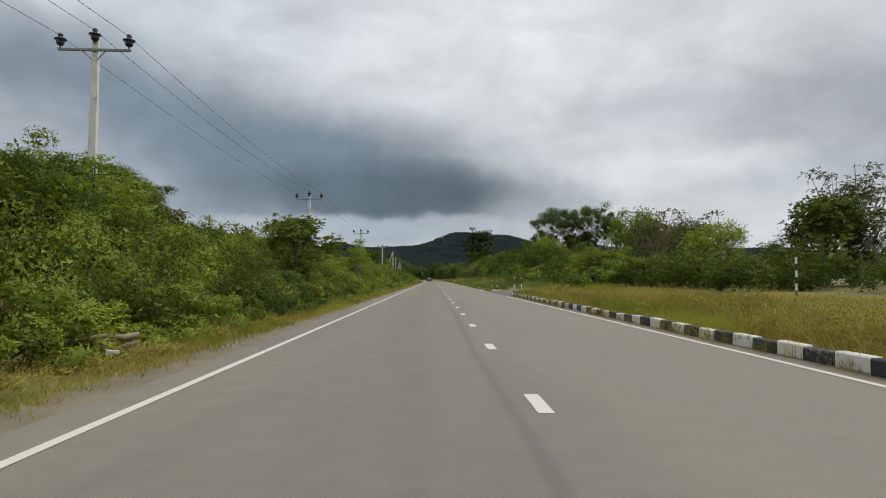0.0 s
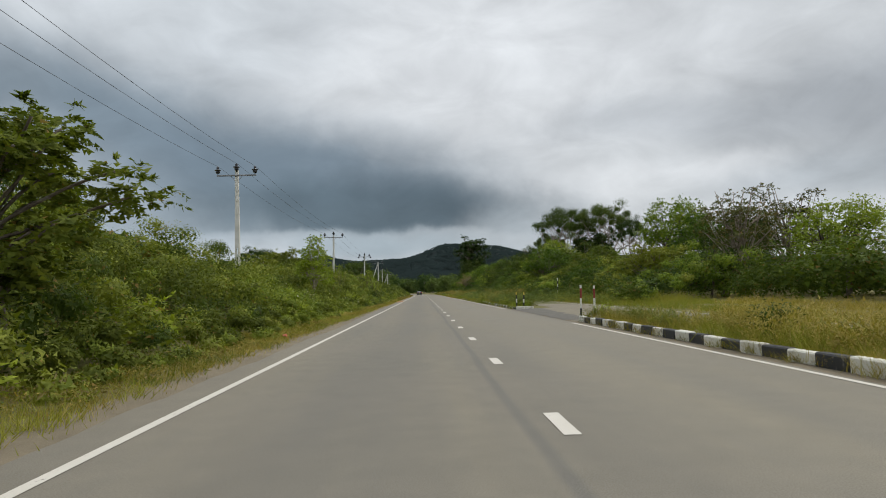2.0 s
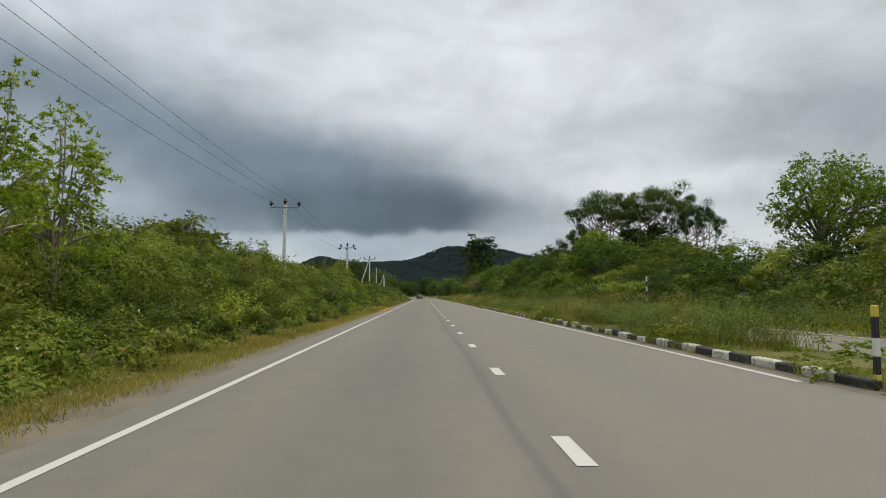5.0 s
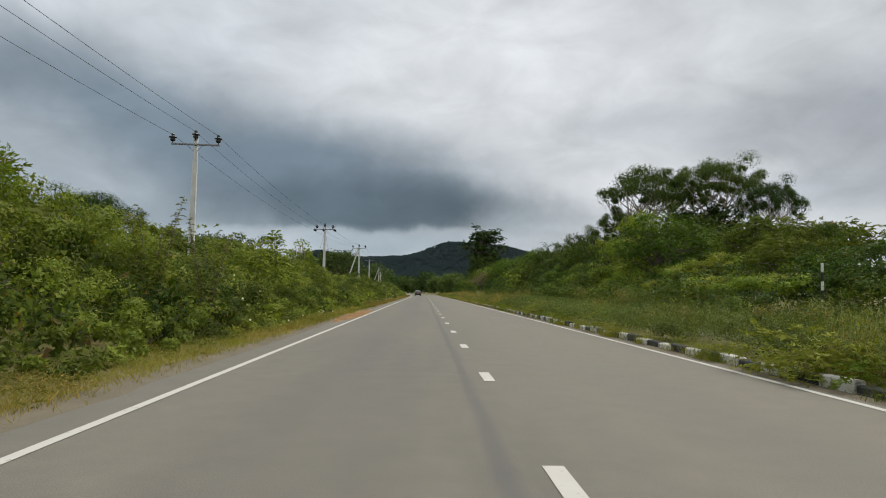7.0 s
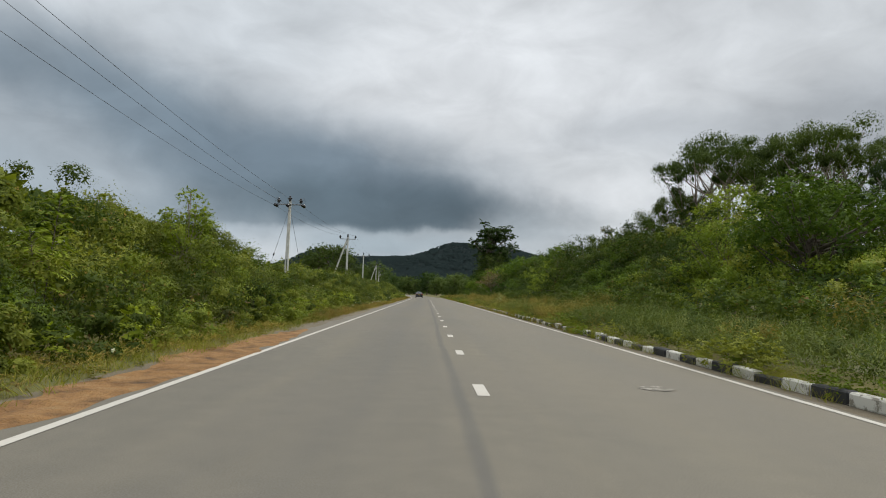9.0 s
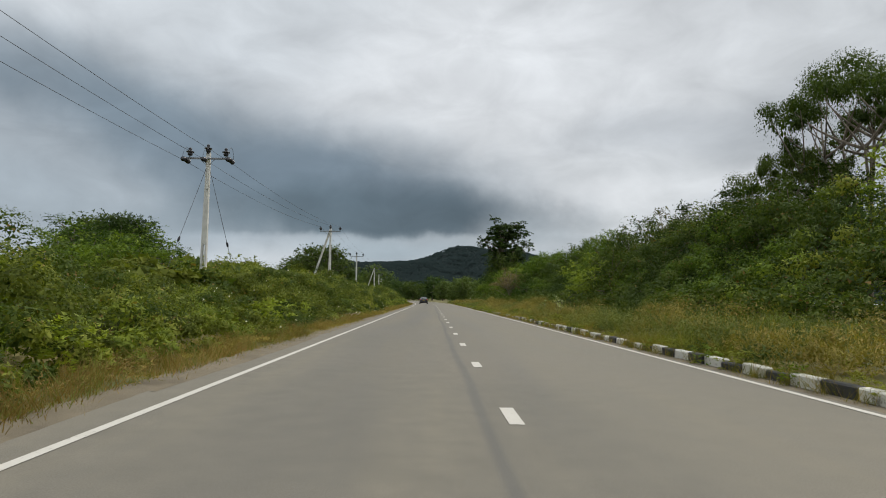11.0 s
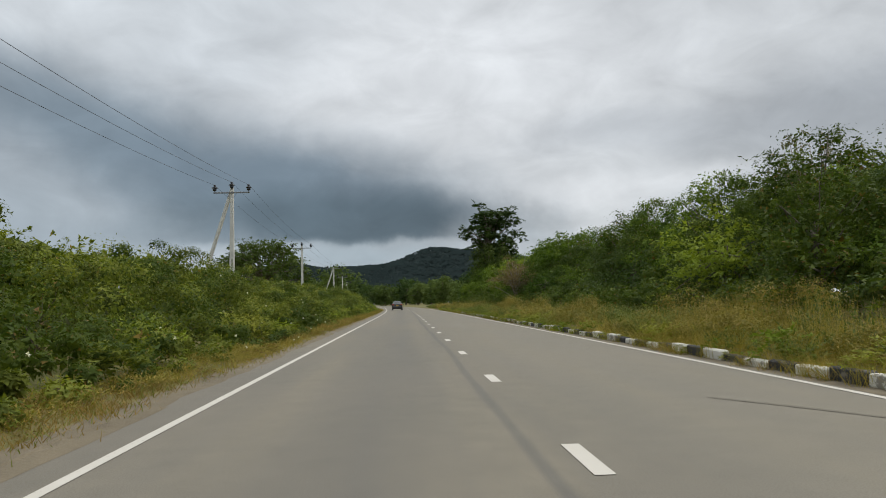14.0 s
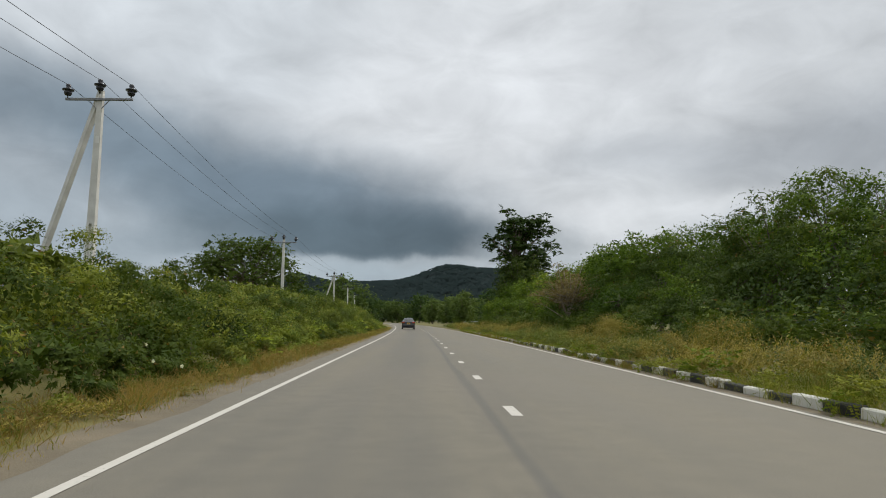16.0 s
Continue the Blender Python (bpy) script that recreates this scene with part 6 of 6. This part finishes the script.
    tone = swell + rg.normal(0, 0.12, n) + np.where(py > 116, 0.28, 0.0) + np.where((py > 151) & (py < 161), 0.5, 0.0)
    for mat, lo, hi in ((WEED_GREEN, -9, -0.02), (WEED_OLIVE, -0.02, 0.30), (WEED_GOLD, 0.30, 9)):
        own = np.nonzero((tone >= lo) & (tone < hi))[0]
        leaves = mound_leaves(rg, spot[own], rad[own], [-0.3, -0.25, 0.4], ((210, 0.050, 0.34, (0.70, 1.22)), (60, 0.085, 0.40, (0.35, 0.8))))
        tagged(new("weeds", quads_mesh("weeds", leaves, mat, 3)), "rounded clumps of fine-leaved weeds along the kerb", "weeds", kind="stuff")

    shrub(r, "feather", 5.32, 41.35, 0.70, 0.95, group="verge bushes")
    shrub(r, "fresh", 5.85, 41.3, 0.66, 1.0, group="verge bushes")
    shrub(r, "dark", 6.3, 31.8, 0.75, 1.5, group="verge bushes")
    grass_patch(DRY_BED[2], 6.4, 38.6, "bushy green weeds at the kerb's end", 0.8, 0.95)


verges()


def palm(x, y, h):
    """A young palm with arching, half-dry fronds."""
    rg = np.random.default_rng(210)
    root = tagged(new("palm"), "young palm with drooping half-dry fronds", "palm")
    root.matrix_basis = pose(x, y, bank(x, y), 0, 0, 30)
    part("trunk", join_tubes("trunk", [tube(np.array([[0, 0, -0.3], [0.03, 0, h * 0.3], [0, 0.04, h * 0.55]]), [0.16, 0.13, 0.12], 8)], BARK), root)
    for i in range(13):
        a = i * 2.4
        out = np.array([math.cos(a), math.sin(a), 0])
        s = np.linspace(0, 1, 9)[:, None]
        lift = rg.uniform(0.1, 0.95)
        path = np.array([[0, 0, h * 0.55]]) + out * s * h * 0.38 + np.array([[0, 0, 1.0]]) * (s * lift * 1.3 - s * s * 0.95) * h * 0.6
        q = []
        for k in range(1, 9):
            for sg in (-1, 1):
                side = np.cross(out, [0, 0, 1.0]) * sg
                c = np.repeat(path[k:k + 1], 3, 0) - np.linspace(0, 0.8, 3)[:, None] * (path[k] - path[k - 1])
                al = unit(np.tile(side * 0.8 + out * 0.5 - np.array([0, 0, 0.55]), (3, 1)) + rg.normal(0, 0.08, (3, 3)))
                q.append(leaf_quads(c, al, unit(np.tile([[0, 0, 1.0]], (3, 1)) + out * 0.3), np.full(3, h * 0.17 * (1.1 - k / 14)), 0.16))
        frond = part("frond", quads_mesh("frond", np.concatenate(q), LEAF_DRY if lift < 0.4 else LEAF_OLIVE), root)
        part("rib", join_tubes("rib", [tube(path, np.linspace(0.02, 0.005, 9), 3)], BARK), frond)


palm(20.6, 64.5, 3.9)
palm(20.4, 51.0, 2.7)


# ---------------------------------------------------------------- far hills
def hill_height(x, y):
    """A wooded ridge some 900 m ahead."""
    def g(cx, cy, sx, sy, h):
        return h * math.exp(-((x - cx) / sx) ** 2 - ((y - cy) / sy) ** 2)
    z = 44 * math.exp(-((y - 930) / 150) ** 2) * (1 / (1 + math.exp(-(x + 210) / 40)))
    z += g(85, 930, 70, 150, 17) + g(30, 930, 45, 150, 9) + g(-130, 860, 27, 70, 13) + g(190, 960, 90, 150, -3)
    return z + 5 * noise.noise(Vector((x * 0.02, y * 0.02, 2)))


def hills():
    xs, ys = np.arange(-520, 620, 12.0), np.arange(700, 1180, 12.0)
    v = [(x, y, hill_height(x, y) - 2) for y in ys for x in xs]
    nx = len(xs)
    f = [(j * nx + i, j * nx + i + 1, (j + 1) * nx + i + 1, (j + 1) * nx + i) for j in range(len(ys) - 1) for i in range(nx - 1)]
    tagged(new("hill", mesh_from("hill", v, f, FOREST, True)), "dark wooded hill ridge in the distance, haze tint in its colour", "hill", kind="structure")
    rg = np.random.default_rng(8)
    n = 12000
    px = rg.uniform(-430, 470, n)
    py = rg.uniform(735, 960, n)
    zz = np.array([hill_height(a, b) for a, b in zip(px, py)])
    keep = zz > 1.5
    px, py, zz = px[keep], py[keep], zz[keep]
    # each crown: a few leafy clumps as tilted quads
    per = 5
    c = np.repeat(np.stack([px, py, zz], 1), per, 0)
    rad = np.repeat(rg.uniform(1.5, 2.4, len(px)), per)
    out = unit(rg.normal(0, 1, (len(c), 3)) + [0, -0.2, 0.5])
    pos = c + out * rad[:, None] * [1, 1, 0.8] + [0, 0, 1.0]
    nr = unit(out * 0.3 + [0, -0.5, 0.6] + rg.normal(0, 0.15, out.shape))
    al = unit(np.cross(nr, rg.normal(0, 1, nr.shape)))
    v = leaf_quads(pos - al * (rad * 0.7)[:, None], al, nr, rad * 1.4, 0.9).reshape(-1, 4, 3)[:, ::-1].reshape(-1, 3)
    v = np.concatenate([v, np.repeat(unit(nr * 0.25 + [0, -0.6, 0.65]), 4, 0)], 1)
    tagged(new("forest", quads_mesh("forest", v, FOREST)), "dark forest canopy covering the hill, haze tint in its colour", "forest", kind="stuff")


# dark forest green, with the blue of distance haze mixed into the colour
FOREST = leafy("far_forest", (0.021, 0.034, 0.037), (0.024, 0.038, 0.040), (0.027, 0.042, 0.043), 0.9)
hills()


# ---------------------------------------------------------------- car
def car():
    m, n, b = material("dark_car_paint", 0.28, 0.35)
    n.put(b, "Base Color", (0.020, 0.022, 0.027, 1)), n.put(b, "Coat Weight", 0.6)
    glass, n, b = material("tinted_glass", 0.06)
    n.put(b, "Base Color", (0.012, 0.015, 0.017, 1))
    rubber, n, b = material("tyre_rubber", 0.85)
    n.put(b, "Base Color", (0.02, 0.02, 0.02, 1))
    alloy, n, b = material("alloy", 0.35, 0.9)
    n.put(b, "Base Color", (0.45, 0.46, 0.48, 1))
    chrome, n, b = material("chrome", 0.12, 1.0)
    n.put(b, "Base Color", (0.75, 0.76, 0.78, 1))
    red, n, b = material("red_lens", 0.15)
    n.put(b, "Base Color", (0.32, 0.018, 0.02, 1))
    amber, n, b = material("amber_lens", 0.15)
    n.put(b, "Base Color", (0.55, 0.17, 0.05, 1))
    yellow, n, b = material("yellow_plate", 0.5)
    n.put(b, "Base Color", (0.72, 0.44, 0.03, 1))
    black, n, b = material("black_plastic", 0.6)
    n.put(b, "Base Color", (0.015, 0.015, 0.016, 1))
    root = tagged(new("car"), "dark grey four-door saloon car on the road", "car")
    # stations from tail to nose: y, half width, sill, belt height
    st = [(-2.28, 0.66, 0.42, 0.92), (-2.22, 0.78, 0.28, 1.02), (-1.95, 0.84, 0.22, 1.03), (-1.2, 0.848, 0.20, 0.99), (-0.2, 0.848, 0.19, 0.95), (0.9, 0.845, 0.19, 0.93), (1.6, 0.835, 0.20, 0.86), (2.05, 0.79, 0.24, 0.74), (2.24, 0.66, 0.34, 0.62)]
    bm = bmesh.new()
    rings = []
    for y, w, lo, hi in st:
        mid = (lo + hi) / 2
        ring = [(-w * 0.86, lo), (-w * 0.985, lo + 0.12), (-w, mid), (-w * 0.97, hi - 0.10), (-w * 0.86, hi), (0, hi + 0.035), (w * 0.86, hi), (w * 0.97, hi - 0.10), (w, mid), (w * 0.985, lo + 0.12), (w * 0.86, lo)]
        rings.append([bm.verts.new((x, y, z)) for x, z in ring])
    for a, c in zip(rings, rings[1:]):
        for i in range(len(a)):
            j = (i + 1) % len(a)
            bm.faces.new((a[i], a[j], c[j], c[i]))
    bm.faces.new(rings[0]), bm.faces.new(rings[-1][::-1])
    part("body", done(bm, "body", m, True), root)
    # cabin: roof skin and glass
    bm = bmesh.new()
    prof = [(-1.95, 1.03, 0.66), (-1.05, 1.40, 0.56), (-0.45, 1.465, 0.555), (0.15, 1.445, 0.56), (1.15, 0.95, 0.68)]
    rr = []
    for y, z, w in prof:
        rr.append([bm.verts.new(p) for p in ((-w, y, z - 0.03), (-w * 0.7, y, z + 0.01), (0, y, z + 0.025), (w * 0.7, y, z + 0.01), (w, y, z - 0.03))])
    for a, c in zip(rr[1:], rr[2:4]):
        for i in range(4):
            bm.faces.new((a[i], a[i + 1], c[i + 1], c[i]))
    part("roof", done(bm, "roof", m, True), root)
    for nm, i in (("rear_window", 0), ("windscreen", 3)):
        bm = bmesh.new()
        q = [[bm.verts.new(p) for p in ((-w, y, z - 0.03), (-w * 0.7, y, z + 0.01), (0, y, z + 0.025), (w * 0.7, y, z + 0.01), (w, y, z - 0.03))] for y, z, w in prof[i:i + 2]]
        for k in range(4):
            bm.faces.new((q[0][k], q[0][k + 1], q[1][k + 1], q[1][k]))
        part(nm, done(bm, nm, glass, True), root, "dark tinted glass")
    for sx in (-1, 1):
        pts = [(-1.95, 1.0, 0.66), (-1.05, 1.37, 0.56), (-0.45, 1.435, 0.555), (0.15, 1.415, 0.56), (1.15, 0.92, 0.68)]
        low = [(-1.95, 0.99, 0.80), (-1.05, 0.97, 0.82), (-0.45, 0.95, 0.82), (0.15, 0.94, 0.82), (1.15, 0.91, 0.80)]
        for nm, i0, i1, mt in (("rear_pillar", 0, 1, m), ("side_window", 1, 2, glass), ("side_window", 2, 3, glass), ("front_quarter", 3, 4, glass)):
            bm = bmesh.new()
            vs = [bm.verts.new((sx * w, y, z)) for y, z, w in (low[i0], low[i1], pts[i1], pts[i0])]
            bm.faces.new(vs)
            r = bmesh.ops.extrude_face_region(bm, geom=list(bm.faces))
            bmesh.ops.translate(bm, vec=(-sx * 0.03, 0, 0), verts=[e for e in r["geom"] if isinstance(e, bmesh.types.BMVert)])
            part(nm, done(bm, nm, mt), root)
        # mirror, tail lamp, reflector
        bm = bmesh.new()
        box_bm(bm, sx * 0.95, 0.72, 1.0, 0.2, 0.12, 0.14, 0.03)
        part("mirror", done(bm, "mirror", m), root)
        bm = bmesh.new()
        box_bm(bm, sx * 0.66, -2.235, 0.90, 0.34, 0.10, 0.17, 0.03, Matrix.Rotation(sx * 0.25, 4, "Z"))
        lamp = part("tail_lamp", done(bm, "tail_lamp", red), root, "red tail lamp")
        bm = bmesh.new()
        box_bm(bm, sx * 0.64, -2.262, 0.855, 0.25, 0.08, 0.055, 0.01, Matrix.Rotation(sx * 0.25, 4, "Z"))
        part("indicator", done(bm, "indicator", amber), lamp)
        bm = bmesh.new()
        box_bm(bm, sx * 0.62, -2.31, 0.45, 0.18, 0.02, 0.035, 0.005)
        part("reflector", done(bm, "reflector", red), root)
        for y in (-1.33, 1.36):
            turn = Matrix.Translation((sx * 0.76, y, 0.315)) @ Matrix.Rotation(math.pi / 2, 4, "Y")
            bm = bmesh.new()
            lathe_bm(bm, [(0.19, -0.09), (0.29, -0.095), (0.315, -0.06), (0.315, 0.06), (0.29, 0.095), (0.19, 0.09)], 24, turn)
            w = part("wheel", done(bm, "wheel", rubber), root)
            bm = bmesh.new()
            lathe_bm(bm, [(0.20, -0.075), (0.20, 0.075), (0.16, 0.082 * sx + 0.0), (0.05, 0.09)], 16, turn)
            part("rim", done(bm, "rim", alloy), w, "alloy rim")
    bm = bmesh.new()
    box_bm(bm, 0, -2.27, 0.50, 1.52, 0.16, 0.34, 0.06)
    part("bumper", done(bm, "bumper", m), root)
    bm = bmesh.new()
    box_bm(bm, 0, -2.262, 0.90, 0.86, 0.03, 0.03, 0.008)
    part("chrome_strip", done(bm, "chrome_strip", chrome), root, "chrome strip over the plate")
    bm = bmesh.new()
    box_bm(bm, 0, -2.285, 0.765, 0.34, 0.02, 0.20, 0.004)
    pl = part("number_plate", done(bm, "number_plate", yellow), root, "yellow number plate")
    for z in (0.80, 0.73):
        bm = bmesh.new()
        box_bm(bm, 0.01, -2.299, z, 0.2, 0.006, 0.045)
        part("bar", done(bm, "bar", black), pl)
    bm = bmesh.new()
    box_bm(bm, -0.05, -1.62, 1.20, 0.5, 0.03, 0.03, 0.006, Matrix.Rotation(0.05, 4, "Y"))
    part("rear_wiper", done(bm, "rear_wiper", black), root)
    y = 250.0
    slope = math.atan2(bend(y + 1) - bend(y - 1), 2.0)
    root.matrix_basis = pose(-0.85 + bend(y), y, 0.005, 0, 0, -math.degrees(slope))


car()


# ---------------------------------------------------------------- small plants and litter
def milkweed(x, y, h, seed):
    """Pale broad-leaved upright plant."""
    rg = np.random.default_rng(seed)
    root = tagged(new("milkweed"), "pale grey-green upright plant with large oval leaves", "plant", group="milkweed plants")
    root.matrix_basis = pose(x, y, bank(x, y), 0, 0, rg.uniform(0, 360))
    stems, q = [], []
    for i in range(3):
        a = rg.uniform(0, 6.28)
        tip = np.array([math.cos(a) * 0.12 * h, math.sin(a) * 0.12 * h, h * rg.uniform(0.7, 1.0)])
        s = np.linspace(0, 1, 6)[:, None]
        path = tip * s + np.array([[0, 0, -0.05]])
        stems.append(tube(path, np.linspace(0.018, 0.006, 6), 5))
        k = 12
        t = np.linspace(0.3, 1.0, k)
        c = tip * t[:, None]
        an = np.arange(k) * 1.571 + rg.normal(0, 0.2, k)
        al = unit(np.stack([np.cos(an), np.sin(an), np.full(k, 0.75)], 1))
        nr = unit(np.stack([-np.cos(an) * 0.7, -np.sin(an) * 0.7, np.ones(k)], 1))
        q.append(leaf_quads(c, al, nr, rg.uniform(0.13, 0.22, k), 0.62))
    part("stem", join_tubes("stem", stems, BARK), root)
    part("foliage", quads_mesh("foliage", np.concatenate(q), LEAF_PALE), root)


for i, (x, y, h) in enumerate(((6.0, 141.5, 1.3), (6.9, 151.0, 1.1))):
    milkweed(x, y, h, 300 + i)


def litter(x, y, colour, seed):
    r = random.Random(seed)
    m, n, b = material("litter", 0.6)
    n.put(b, "Base Color", (*colour, 1))
    v = [(x + r.uniform(-0.10, 0.10), y + r.uniform(-0.12, 0.12), bank(x, y) + 0.06 + r.uniform(0.0, 0.10)) for _ in range(7)]
    bm = bmesh.new()
    for c in v:
        bm.verts.new(c)
    bmesh.ops.convex_hull(bm, input=bm.verts)
    tagged(new("litter", done(bm, "litter", m)), "crumpled scrap of wrapping in the verge grass", "litter")


def dead_branch(x, y, seed, thick=1.0, spread=6.28, lift=0.06):
    rg = np.random.default_rng(seed)
    z = bank(x, y)
    tubes = []
    for i in range(7):
        a = 1.2 + rg.uniform(-0.5, 0.5) * spread
        l = rg.uniform(0.35, 0.9) * thick ** 0.4
        c = np.array([x + rg.normal(0, 0.22), y + rg.normal(0, 0.3), z + lift + 0.03 * i * thick])
        s = np.linspace(-0.5, 0.5, 5)[:, None]
        pts = c + s * l * np.array([[math.cos(a), math.sin(a), rg.normal(0, 0.12)]]) + rg.normal(0, 0.015, (5, 3))
        tubes.append(tube(pts, np.linspace(0.045, 0.018 + 0.012 * (thick > 1), 5) * rg.uniform(0.6, 1.1) * thick, 7))
    tagged(new("dead_branch", join_tubes("dead_branch", tubes, DEADWOOD)), "heap of pale dead branches lying in the grass", "branch")


DEADWOOD = patchy("dead_wood", [(0.3, (0.17, 0.13, 0.08)), (0.7, (0.33, 0.26, 0.17))], 6.0, 40, 0.9, 0.006)
dead_branch(-3.95, 145.1, 3, 1.0, 1.6, 0.10), dead_branch(-4.7, 8.9, 4)
litter(-3.55, 36.0, (0.62, 0.16, 0.09), 1), litter(-4.2, 8.6, (0.62, 0.60, 0.55), 2)
